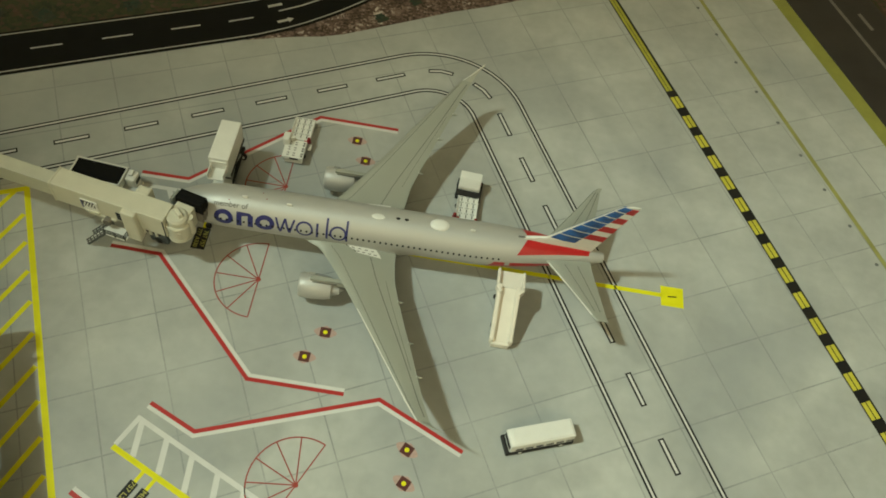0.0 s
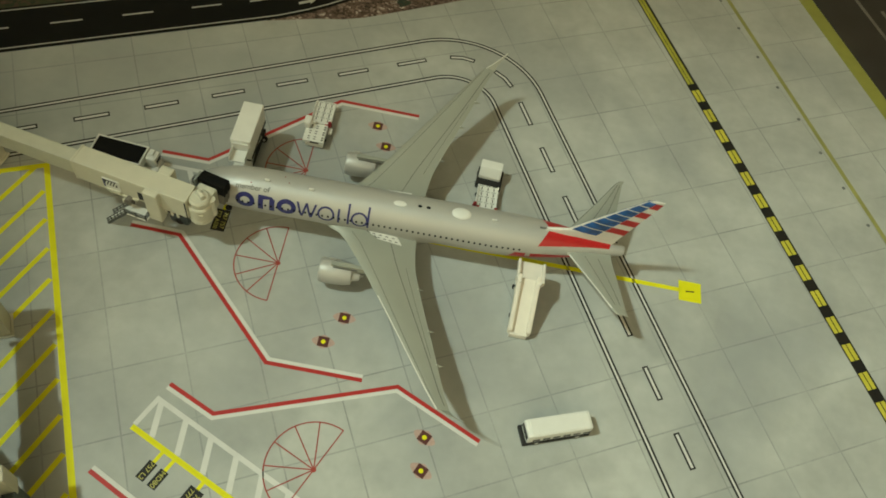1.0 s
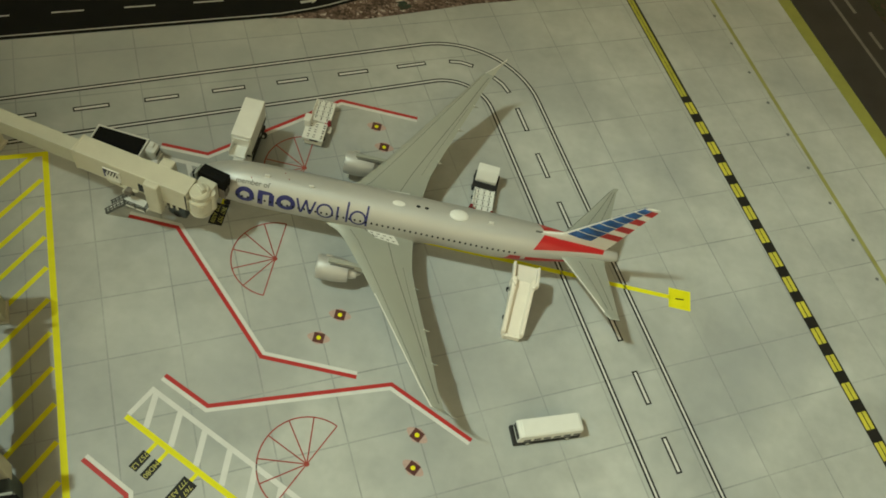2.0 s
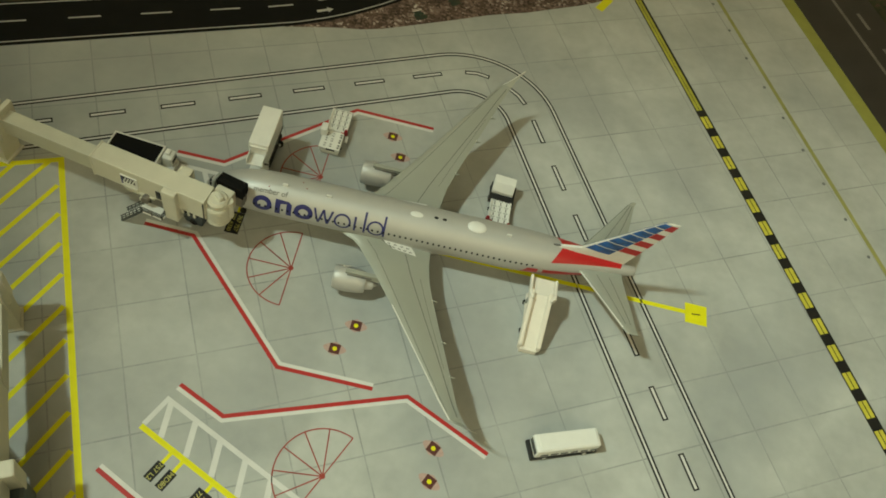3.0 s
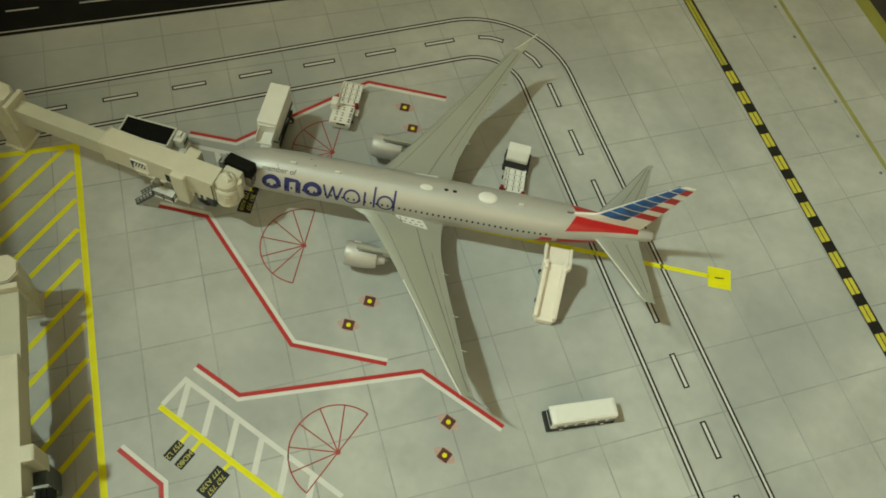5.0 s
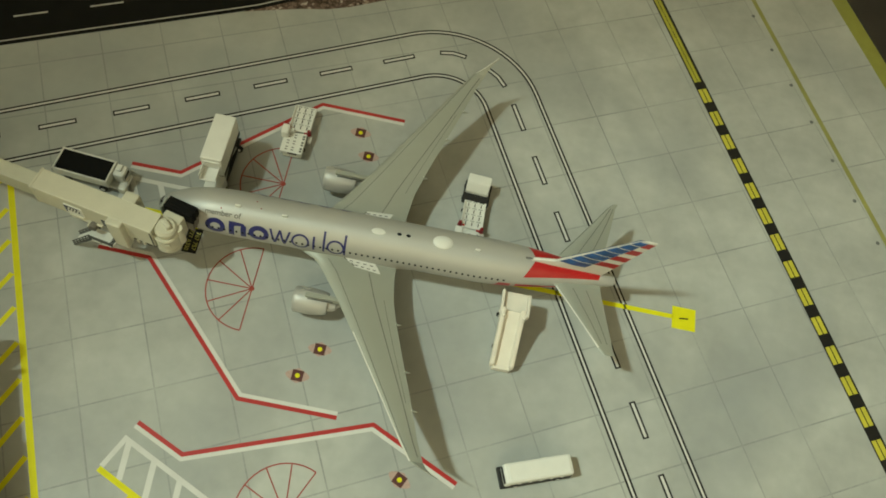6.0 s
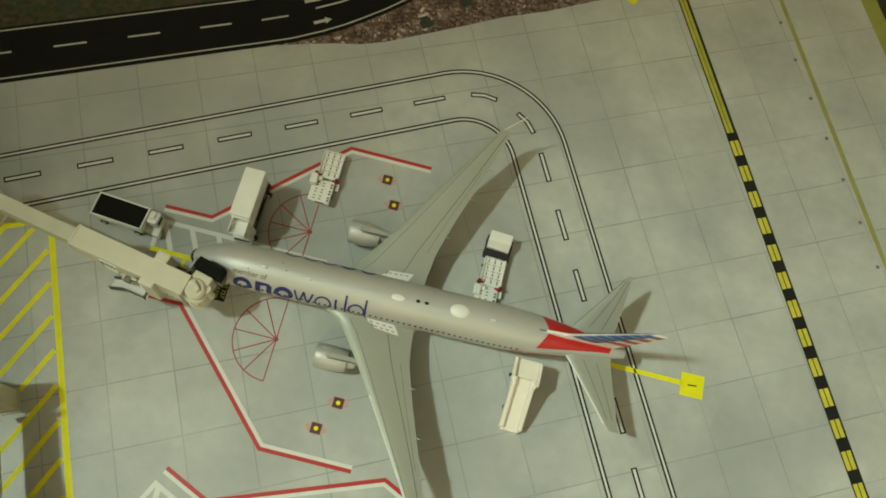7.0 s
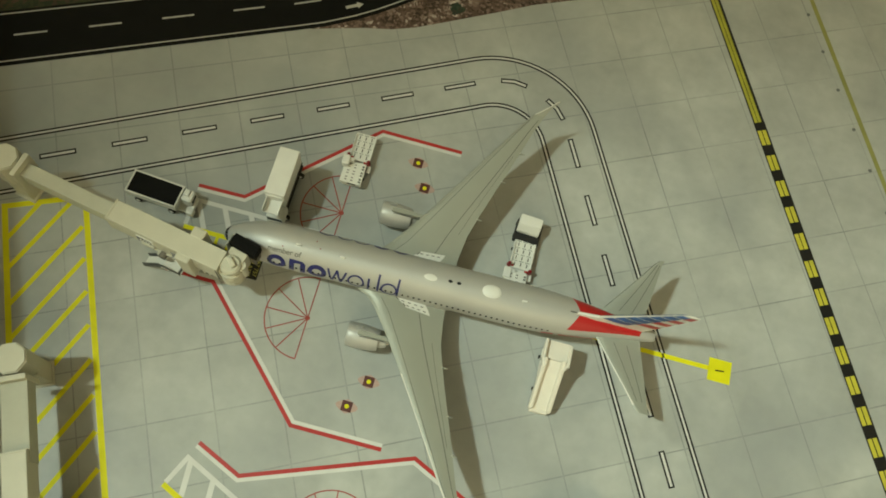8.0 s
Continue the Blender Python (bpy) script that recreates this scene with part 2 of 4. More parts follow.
def ribbon(bm, line, width, z0, z1, side=0.0):
    """A flat band along a line with mitred corners, shifted sideways (to the left) by side."""
    n = len(line)
    left, right = [], []
    for i, (x, y) in enumerate(line):
        a = line[max(i - 1, 0)]
        b = line[min(i + 1, n - 1)]
        d0 = Vector((x - a[0], y - a[1])) if i else Vector((b[0] - x, b[1] - y))
        d1 = Vector((b[0] - x, b[1] - y)) if i < n - 1 else d0
        d0.normalize(), d1.normalize()
        n0, n1 = Vector((-d0.y, d0.x)), Vector((-d1.y, d1.x))
        k = (n0 + n1).normalized()
        k /= max(k.dot(n0), 0.3)
        p = Vector((x, y))
        left.append(p + k * (side + width / 2))
        right.append(p + k * (side - width / 2))
    rows = [[bm.verts.new((p.x, p.y, z)) for p in s] for s, z in ((left, z1), (right, z1), (right, z0), (left, z0))]
    for i in range(n - 1):
        for j in range(4):
            bm.faces.new((rows[j][i], rows[(j + 1) % 4][i], rows[(j + 1) % 4][i + 1], rows[j][i + 1]))
    bm.faces.new([r[0] for r in rows])
    bm.faces.new([r[-1] for r in rows][::-1])
    return bm


def fillet(a, corner, b, r, seg=16):
    """Points of a rounded corner between two straight lines."""
    a, c, b = Vector(a), Vector(corner), Vector(b)
    u, v = (a - c).normalized(), (b - c).normalized()
    half = math.acos(u.dot(v)) / 2
    d = r / math.tan(half)
    mid = c + (u + v).normalized() * (r / math.sin(half))
    p, q = c + u * d - mid, c + v * d - mid
    a0 = math.atan2(p.y, p.x)
    turn = (math.atan2(q.y, q.x) - a0 + math.pi) % math.tau - math.pi
    return [tuple(a)] + [(mid.x + r * math.cos(a0 + turn * i / seg), mid.y + r * math.sin(a0 + turn * i / seg)) for i in range(seg + 1)] + [tuple(b)]


def along(a, angle, dist, side=0.0):
    c, s = math.cos(radians(angle)), math.sin(radians(angle))
    return (a[0] + c * dist - s * side, a[1] + s * dist + c * side)


def lettering(name, text, size, material, parent, at, rz, label=""):
    cu = bpy.data.curves.new(name, "FONT")
    cu.body, cu.size, cu.align_x, cu.align_y = text, size * MM, "CENTER", "CENTER"
    cu.extrude, cu.offset = 0.00001, 0.00002
    cu.materials.append(M[material])
    ob = new(name, cu)
    ob.parent = parent
    ob.matrix_basis = pose(at[0] * MM, at[1] * MM, at[2] * MM, 0, 0, rz)
    return tagged(ob, label) if label else ob


# heights of the printed layers over the sheet
Z0, Z1, Z2, Z3 = 0.02, 0.05, 0.08, 0.11

# ---- the room: table, floor, walls, ceiling, lamp ----
def room():
    bm = box(bmesh.new(), (0, 0, -515), (3000, 2500, 30))
    tagged(new("floor", finish(bm, "floor", "carpet")), "plain carpeted room floor", "floor", kind="structure")
    bm = box(bmesh.new(), (0, 0, 2165), (3000, 2500, 30))
    tagged(new("ceiling", finish(bm, "ceiling", "ceilingpaint")), "plain painted room ceiling", "ceiling", kind="structure")
    for name, c, s in (("wall_north", (0, 1200, 825), (3000, 100, 2650)), ("wall_south", (0, -1200, 825), (3000, 100, 2650)),
                       ("wall_east", (1450, 0, 825), (100, 2300, 2650)), ("wall_west", (-1450, 0, 825), (100, 2300, 2650))):
        tagged(new(name, finish(box(bmesh.new(), c, s), name, "wall")), "plain painted room wall", "wall", kind="structure")
    table = thing("display_table", "wooden table under the printed airport sheet", "table")
    part("tabletop", box(bmesh.new(), (10, 60, -14), (1300, 1000, 24), 3), "wood", table)
    leg = part("leg", box(bmesh.new(), (0, 0, -263), (50, 50, 474), 3), "wood", table, at=(-580, -380, 0))
    for x, y in ((600, -380), (-580, 500), (600, 500)):
        share(leg, table, (x, y, 0))
    fixture = thing("ceiling_light", "round white ceiling lamp that lights the table", "ceiling light")
    part("canopy", cyl(bmesh.new(), (LAMP_AT[0] * 1000, LAMP_AT[1] * 1000, 2140), 95, 20, 32), "whiteplastic", fixture)
    bm = bmesh.new()
    cyl(bm, (LAMP_AT[0] * 1000, LAMP_AT[1] * 1000, 2095), 12, 70, 12)
    part("stem", bm, "whiteplastic", fixture)
    # housing made up for the added fill lamp
    fill_fixture = thing("wall_washer", "white housing added for the unseen fill lamp", "ceiling light")
    part("canopy", cyl(bmesh.new(), (100, -500, 2130), 45, 40, 24), "whiteplastic", fill_fixture)


room()


# ---- the printed sheet: ground, slabs, roads ----
GRID, TILE = -63.8, 24.2          # direction and size of the printed slabs
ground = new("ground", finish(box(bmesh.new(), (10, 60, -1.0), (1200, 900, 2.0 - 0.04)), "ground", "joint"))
tagged(ground, "printed airport apron sheet in grey concrete slabs", "ground", kind="structure")


def printed(name, material, draw, label="", parent=None):
    bm = bmesh.new()
    draw(bm)
    return part(name, bm, material, parent or ground, label)


# asphalt road with a curve, north-west of the apron
ROAD_LOW = [(-330, -12), (-196.6, 53.9), (-148.6, 77.6), (-112, 95.6), (-100.5, 101.2), (-89, 107), (-77.2, 114.4), (-69, 120.4), (-62.1, 126.2), (-54, 133.4), (-46.5, 141), (-20, 170), (20, 215), (80, 290)]
ROAD_TOP = [(-330, 15.0), (-205.7, 75.2), (-115.2, 119.1), (-95, 130), (-70, 147), (-45, 172), (0, 225), (60, 300)]
tagged(new("road", finish(prism(bmesh.new(), [along(p, -64, 2.2) for p in ROAD_LOW] + [along(p, 116, 1.6) for p in ROAD_TOP[::-1]], 0, Z1), "road", "asphalt")),
       "printed black asphalt road with white lane marks", "road", kind="structure")
road = bpy.data.objects["road"]
printed("edge_line", "roadwhite", lambda bm: ribbon(bm, ROAD_LOW, 0.62, 0, Z2), "white edge line", road)
printed("edge_line", "roadwhite", lambda bm: ribbon(bm, ROAD_TOP, 0.6, 0, Z2), "white edge line", road)
for k in range(-4, 4):
    a = (-182.3 + 27.2 * k, 74.4 + 13.15 * k)
    if k == 3:
        a = (-104.1, 112.1)
    printed("lane_dash", "roadwhite", lambda bm: ribbon(bm, [a, along(a, 26 if k < 3 else 28, 13.4 if k < 3 else 11.8)], 0.8, 0, Z2), parent=road)
printed("lane_line", "roadwhite", lambda bm: ribbon(bm, [(-83.4, 124.9), (-73.7, 131.4), (-60, 143)], 0.8, 0, Z2), parent=road)
printed("lane_line", "roadwhite", lambda bm: ribbon(bm, [(-89.0, 126.7), (-83.0, 130.2)], 1.6, 0, Z2), parent=road)


def arrow(bm):
    a, b = (-82.1, 117.3), (-77.6, 120.1)
    ribbon(bm, [a, b], 1.5, 0, Z2)
    prism(bm, [along(b, 32, 0, 1.7), along(b, 32, 0, -1.7), along(b, 32, 2.8)], 0, Z2)


printed("lane_arrow", "roadwhite", arrow, "white arrow", road)

# scrub beyond the road, gravel wedge between road and apron
EDGE = [(-93.5, 102.0), (-82, 106), (-71.3, 109.7), (-60, 112.6), (-50.4, 116.6), (-40, 122.5), (-30.2, 128.2), (-16.3, 136.3), (-1.6, 145.2), (17.5, 154.5), (30, 162.0), (43, 169.6), (50, 174.4), (90, 205), (140, 262), (170, 300)]
tagged(new("gravel_verge", finish(prism(bmesh.new(), EDGE + [(60, 300), (-30, 172), (-54, 140), (-66, 127), (-78, 118), (-90, 109)], 0, Z0 + 0.01), "gravel_verge", "gravel")),
       "printed brown gravel verge beside the road", "ground", kind="structure")
tagged(new("scrub_verge", finish(prism(bmesh.new(), [along(p, 116, 1.2) for p in ROAD_TOP] + [(40, 480), (-500, 480), (-500, 20)], 0, Z0 + 0.01), "scrub_verge", "grass")),
       "printed dark green scrub beyond the road", "ground", kind="structure")
for x, y, r in ((-34.9, 132.3, 4.2), (-20.1, 149.2, 4.6), (-150, 112, 5), (-185, 96, 6), (-205, 92, 5), (-128, 124, 4)):
    rnd = random.Random(int(x * 7 + y))
    pts = [(x + r * (0.45 + 0.6 * rnd.random()) * math.cos(a * math.tau / 26), y + r * (0.45 + 0.6 * rnd.random()) * math.sin(a * math.tau / 26)) for a in range(26)]
    printed("printed_bush", "bush", lambda bm: prism(bm, pts, 0, Z1), "dark green printed bush", bpy.data.objects["gravel_verge" if x > -90 else "scrub_verge"])

# service road of white lines with black edges
CORNER_OUT, CORNER_IN = (17.25, 129.8), (6.9, 97.8)
OUTER = fillet((-320, -53.2), CORNER_OUT, (160, -157.5), 42.5)
INNER = fillet((-320, -79.5), CORNER_IN, (136, -164.1), 20.6)
for line in (OUTER, INNER):
    printed("service_road_line", "black", lambda bm: ribbon(bm, line, 2.3, 0, Z1), "white line with black edges")
    printed("service_road_line", "white", lambda bm: ribbon(bm, line, 0.78, 0, Z2), "white line with black edges")


def dash(a, angle, length=12.9, bend=0.0):
    pts = [along(a, angle, -length / 2), a, along(a, angle, length / 2)]
    if bend:
        pts = [along(along(a, angle, -length / 2), angle + 90, -bend), a, along(along(a, angle, length / 2), angle + 90, -bend)]
    out = [along(pts[0], angle, -0.6), pts[1], along(pts[2], angle, 0.6)]
    printed("lane_dash", "black", lambda bm: ribbon(bm, out, 2.4, 0, Z1))
    printed("lane_dash", "white", lambda bm: ribbon(bm, pts, 1.0, 0, Z2))


for k in range(-4, 7):
    dash((-171.0 + 24.5 * k, 15.4 + 13.1 * k), 28.1)
dash((-1.6, 103.2), 3, 10.5, 0.9)
dash((19.2, 95.6), -41, 10.5, 0.9)
for k in range(0, 8):
    dash((30.7 + 11.8 * k, 76.7 - 23.9 * k), -63.7, 12.6)

# lines of the taxiway side
STRIPE = -64.65
P0 = (108.1, 116.0)
printed("taxi_stripe", "black", lambda bm: ribbon(bm, [along(P0, STRIPE, -330), P0], 5.1, 0, Z1), "double yellow line with dark edges")
for side in (-1.2, 0.55):
    printed("taxi_stripe", "taxiyellow", lambda bm: ribbon(bm, [along(P0, STRIPE, -330, side), along(P0, STRIPE, 0, side)], 1.45, 0, Z2), "dull yellow line")
printed("hold_stripe", "black", lambda bm: ribbon(bm, [P0, along(P0, STRIPE, 340)], 5.3, 0, Z1), "black and yellow striped line")
for k in range(27):
    for s in (-1.25, 0.95):
        a = along(P0, STRIPE, 4.0 + 12.35 * k, s)
        printed("stripe_block", "stripeyellow", lambda bm: ribbon(bm, [a, along(a, STRIPE, 7.2)], 1.75, 0, Z2))
T0 = (154.0, 129.5)
printed("taxi_line", "taxiolive", lambda bm: ribbon(bm, [along(T0, STRIPE - 0.5, -300), along(T0, STRIPE - 0.5, 300)], 2.1, 0, Z1), "thin yellow taxi line")
for k in range(-5, 9):
    a = along((151.2, 125.5), STRIPE - 0.2, 20.45 * k)
    printed("taxi_light", "greydot", lambda bm: cyl(bm, (a[0], a[1], Z1 / 2), 0.85, Z1, 10), "grey printed dot")
E0 = (190.6, 156.7)
printed("edge_line", "olive", lambda bm: ribbon(bm, [along(E0, STRIPE, -320), along(E0, STRIPE, 320)], 7.8, 0, Z1), "broad yellow edge line")
tagged(new("runway", finish(ribbon(bmesh.new(), [along(E0, STRIPE, -360, 29), along(E0, STRIPE, 360, 29)], 50, 0, Z0 + 0.01), "runway", "tarmac")),
       "printed dark taxiway tarmac at the apron edge", "runway", kind="structure")
runway = bpy.data.objects["runway"]
printed("edge_line", "faded", lambda bm: ribbon(bm, [along(E0, STRIPE, -330, 30), along(E0, STRIPE, 330, 30)], 2.0, 0, Z1), "faded white line", runway)
for k in range(-8, 8):
    printed("lane_dash", "faded", lambda bm: ribbon(bm, [along(E0, STRIPE, 28 * k, 40), along(E0, STRIPE, 28 * k + 13, 40)], 2.2, 0, Z1), parent=runway)
tagged(new("scrub_border", finish(ribbon(bmesh.new(), [along(E0, STRIPE, -360, 94), along(E0, STRIPE, 360, 94)], 80, 0, Z0 + 0.01), "scrub_border", "grass")),
       "printed dark green scrub past the tarmac", "ground", kind="structure")

printed("yellow_mark", "yellow", lambda bm: ribbon(bm, [(53.6, 170.6), (59.0, 181.5)], 4.3, 0, Z1), "short yellow mark beside the verge")

# yellow hatched no-parking area
HR0, HL0 = (-153.8, 1.1), (-181.1, -11.1)
HANG = -64.4
printed("hatch_border", "yellow", lambda bm: ribbon(bm, [along(HL0, HANG, 200), HL0, HR0, along(HR0, HANG, 200)], 2.25, 0, Z1), "yellow border line")
for k in range(-1, 14):
    b = along((-150.0, -10.8), HANG, 13.25 * k)
    if k == -1:
        b = (-157.4, -0.9)
    d = Vector((-0.345, -0.939))
    n_ = Vector((-math.sin(radians(HANG)), math.cos(radians(HANG))))
    width = (Vector(b) - Vector(HL0)).dot(n_)
    e_ = Vector(b) + d * (width / -d.dot(n_))
    printed("hatch_stripe", "yellow", lambda bm: ribbon(bm, [b, tuple(e_)], 1.85, 0, Z0 + 0.015))
printed("hatch_stripe", "yellow", lambda bm: ribbon(bm, [(-169.0, -6.0), (-175.0, -23.6)], 1.85, 0, Z0 + 0.015))


def stand(number, place, tilt):
    """One aircraft stand: centre line, red limits, fans, hatching, model signs."""
    st = thing("stand_marking", "printed aircraft stand with red limit lines and hatching", "marking", place, tilt, "aircraft stands", "structure")
    red = [(-113.8, 18.2), (-95.0, 18.5), (-50.0, 62.9), (-15.6, 62.9)]
    for f in (1, -1):
        line = [(x, y * f) for x, y in red]
        printed("limit_line", "red", lambda bm: ribbon(bm, line, 1.5, 0, Z1), "red limit line", st)
        printed("limit_line", "white", lambda bm: ribbon(bm, [line[0][:1] + (line[0][1],), *line[1:]], 1.4, 0, Z1, side=-1.45 * f), "white inner line", st)
        c = (-56.0, 22.6 * f)
        arc = [along(c, 90 + 180 * i / 24, 16.4) for i in range(25)]
        printed("fan_arc", "fanred", lambda bm: ribbon(bm, arc, 0.46, 0, Z1), parent=st)
        for i in range(7):
            printed("fan_spoke", "fanred", lambda bm: ribbon(bm, [along(c, 90 + 30 * i, 0.7), along(c, 90 + 30 * i, 16.4)], 0.42, 0, Z2), parent=st)
        printed("fan_hub", "fanred", lambda bm: cyl(bm, (*c, Z1), 0.9, Z1, 12), parent=st)
        for x, y in ((-32.0, 53.0), (-26.6, 42.7)) if f > 0 else ((-32.2, -51.0), (-26.8, -40.1)):
            halo = [(x + 3.4 * math.cos(math.tau * i / 20) ** 3 + 0.9 * math.cos(math.tau * i / 20), y + 2.75 * math.sin(math.tau * i / 20)) for i in range(20)]
            printed("dot_halo", "pink", lambda bm: prism(bm, halo, 0, Z0 + 0.01), parent=st)
            printed("dot_square", "brown", lambda bm: prism(bm, [along((x, y), 44 + 90 * i, 2.8) for i in range(4)], 0, Z1), parent=st)
            printed("dot_centre", "yellow", lambda bm: cyl(bm, (x, y, Z1), 0.85, Z1, 14), "yellow dot", st)
    printed("lead_in_line", "yellow", lambda bm: ribbon(bm, [(-113.5, 0), (100.5, 0)], 1.9, 0, Z2), "yellow lead-in line", st)
    printed("number_square", "yellow", lambda bm: box(bm, (104.8, -0.1, Z2 / 2), (9.2, 9.2, Z2)), "yellow square", st)
    if number:
        lettering("stand_number", number, 5.2, "black", st, (104.6, -0.1, Z3), -84, "black numeral")
    w = 1.7
    printed("stop_box", "white", lambda bm: ribbon(bm, [(-113.2, 1.0), (-113.2, 12.0), (-46.0, 12.0)], w, 0, Z1), "white outline", st)
    for k in range(6):
        x = -111.4 + 10.75 * k
        printed("stop_bar", "white", lambda bm: ribbon(bm, [(x, 11.5), (x + 5.7, 0.9)], w + 0.3, 0, Z0 + 0.015), parent=st)
    for x, text, w_, y0, y1, size in ((-99.4, ("757 L2",), 3.2, -4.9, -11.5, 2.3), (-94.6, ("MD80",), 3.2, -5.0, -11.5, 2.4), (-82.2, ("767 757", "777 A330"), 5.4, -3.6, -13.6, 2.3)):
        printed("stub_line", "yellow", lambda bm: ribbon(bm, [(x, 0), (x, y0)], 1.3, 0, Z1), parent=st)
        board = printed("model_sign", "black", lambda bm: box(bm, (x, (y0 + y1) / 2, Z1 / 2), (w_, y0 - y1, Z1)), "black sign with yellow writing", st)
        for i, row in enumerate(text):
            dx = 0 if len(text) == 1 else (1.25 if i == 0 else -1.25)
            lettering("sign_text", row, size * (0.94 if len(row) > 7 else 1), "signtext", board, (x + dx, (y0 + y1) / 2, Z2), -90, "yellow writing")
    return st


stand("1", (0, 0, 0), 0)
stand("", (16.6, -140.75, 0), -24.5)


# ---- unseen terminal stand-in beside the hatched area, added to cast shade there ----
def terminal():
    t = thing("terminal_building", "unseen cream terminal stand-in, added to shade the apron's left", "building", (HL0[0], HL0[1], 0), HANG)
    part("wall", box(bmesh.new(), (20, -75, 38), (420, 76, 76), 0.5), "cream", t)
    part("roof", box(bmesh.new(), (20, -75, 77), (424, 80, 2), 0.3), "greyplastic", t, "grey flat roof")
    for k in range(26):
        part("window", box(bmesh.new(), (-178 + 15.6 * k, -36.95, 34), (12, 0.3, 30)), "glass", t, "dark window band")


terminal()

# ---- the airliner model ----
FUS = [(-94.2, 13.6, 0.15), (-93.7, 13.65, 1.1), (-92.6, 13.75, 2.3), (-90.6, 13.95, 3.7), (-87.4, 14.4, 5.2), (-83.4, 14.95, 6.5), (-78.4, 15.5, 7.5), (-73.4, 15.8, 8.05), (-67.0, 15.9, 8.3),
       (-30.0, 15.9, 8.3), (0.0, 15.9, 8.3), (22.0, 15.9, 8.3), (30.0, 16.2, 8.0), (38.0, 16.75, 7.35), (46.0, 17.35, 6.35), (54.0, 17.85, 5.1), (61.0, 18.25, 3.85), (67.0, 18.5, 2.8), (70.5, 18.6, 2.15), (71.5, 18.6, 1.75)]


def hull(x):
    """Centre height and radius of the fuselage at x, smoothed between the stations."""
    for a, b in zip(FUS, FUS[1:]):
        if x <= b[0]:
            f = max(0.0, (x - a[0]) / (b[0] - a[0]))
            return a[1] + (b[1] - a[1]) * f, a[2] + (b[2] - a[2]) * f
    return FUS[-1][1:]


def skin(x, phi, off=0.05):
    """A point on the fuselage: phi in degrees from the top, towards -y."""
    zc, r = hull(x)
    return (x, -(r + off) * math.sin(radians(phi)), zc + (r + off) * math.cos(radians(phi)))


def skin_patch(bm, corners, nx=10, ny=8, off=0.05):
    """A patch between four corners (x, phi) in order round, laid on the fuselage."""
    a, b, c, d = corners
    grid = []
    for i in range(nx + 1):
        u = i / nx
        row = []
        for j in range(ny + 1):
            v = j / ny
            x = (a[0] * (1 - u) + b[0] * u) * (1 - v) + (d[0] * (1 - u) + c[0] * u) * v
            p = (a[1] * (1 - u) + b[1] * u) * (1 - v) + (d[1] * (1 - u) + c[1] * u) * v
            row.append(bm.verts.new(skin(x, p, off)))
        grid.append(row)
    for i in range(nx):
        for j in range(ny):
            bm.faces.new((grid[i][j], grid[i + 1][j], grid[i + 1][j + 1], grid[i][j + 1]))
    return bm


DEG = math.degrees(1 / 8.3)      # degrees of skin per millimetre of arc


def skin_ring(bm, x, phi, rx, ry, w, a0=0, a1=360, seg=28):
    rows = []
    for i in range(seg + 1):
        a = radians(a0 + (a1 - a0) * i / seg)
        rows.append([bm.verts.new(skin(x + (rx - k) * math.cos(a), phi - (ry - k) * math.sin(a) * DEG, 0.06)) for k in (0, w)])
    for p, q in zip(rows, rows[1:]):
        bm.faces.new((p[0], q[0], q[1], p[1]))
    return bm


def skin_bar(bm, x0, s0, x1, s1, w, base):
    """A stroke from (x0, s0) to (x1, s1), s in millimetres up from the base angle."""
    return skin_patch(bm, [(x0 - w / 2, base - s0 * DEG), (x0 + w / 2, base - s0 * DEG), (x1 + w / 2, base - s1 * DEG), (x1 - w / 2, base - s1 * DEG)], 1, 6, 0.06)


def skin_text(words, x0, x1, s0, base, parent):
    """Small writing laid on the skin between x0 and x1, its foot s0 mm up from the base angle."""
    cu = bpy.data.curves.new("small_title", "FONT")
    cu.body, cu.size, cu.offset = words, 1.0, 0.012
    flat = bpy.data.objects.new("small_title", cu)
    data = bpy.data.meshes.new_from_object(flat)
    bpy.data.objects.remove(flat)
    left, right = min(v.co.x for v in data.vertices), max(v.co.x for v in data.vertices)
    k = (x1 - x0) / (right - left)
    for v in data.vertices:
        v.co = Vector(skin(x0 + (v.co.x - left) * k, base - (s0 + v.co.y * k) * DEG, 0.07)) * MM
    data.materials.clear()
    data.materials.append(M["panel"])
    ob = new("small_title", data)
    ob.parent = parent
    return tagged(ob, "small dark grey writing")


WING = [(5.0, -43.5, -6.3, 11.2, 3.0), (8.0, -39.8, -6.25, 11.65, 2.8), (10.0, -35.6, -6.15, 12.0, 2.65), (13.0, -32.6, -6.0, 12.5, 2.4), (22.0, -26.0, -4.8, 14.0, 1.9), (30.0, -20.6, -2.4, 15.2, 1.6), (40.0, -14.2, 0.9, 16.7, 1.3), (50.0, -7.9, 4.4, 18.2, 1.1), (60.0, -1.6, 7.8, 19.7, 0.95),
        (70.0, 4.7, 11.0, 21.3, 0.8), (76.8, 9.3, 13.8, 22.8, 0.6)]
TIP = [(76.7, 9.3, 13.8, 22.8, 0.55), (78.4, 12.2, 14.7, 24.4, 0.4), (80.0, 14.9, 16.2, 26.5, 0.3), (81.7, 17.9, 18.5, 29.2, 0.2)]
PROFILE = [(0.0, 0.0), (0.06, 0.36), (0.2, 0.6), (0.42, 0.62), (0.75, 0.34), (1.0, 0.06), (1.0, -0.06), (0.7, -0.2), (0.35, -0.38), (0.06, -0.3)]


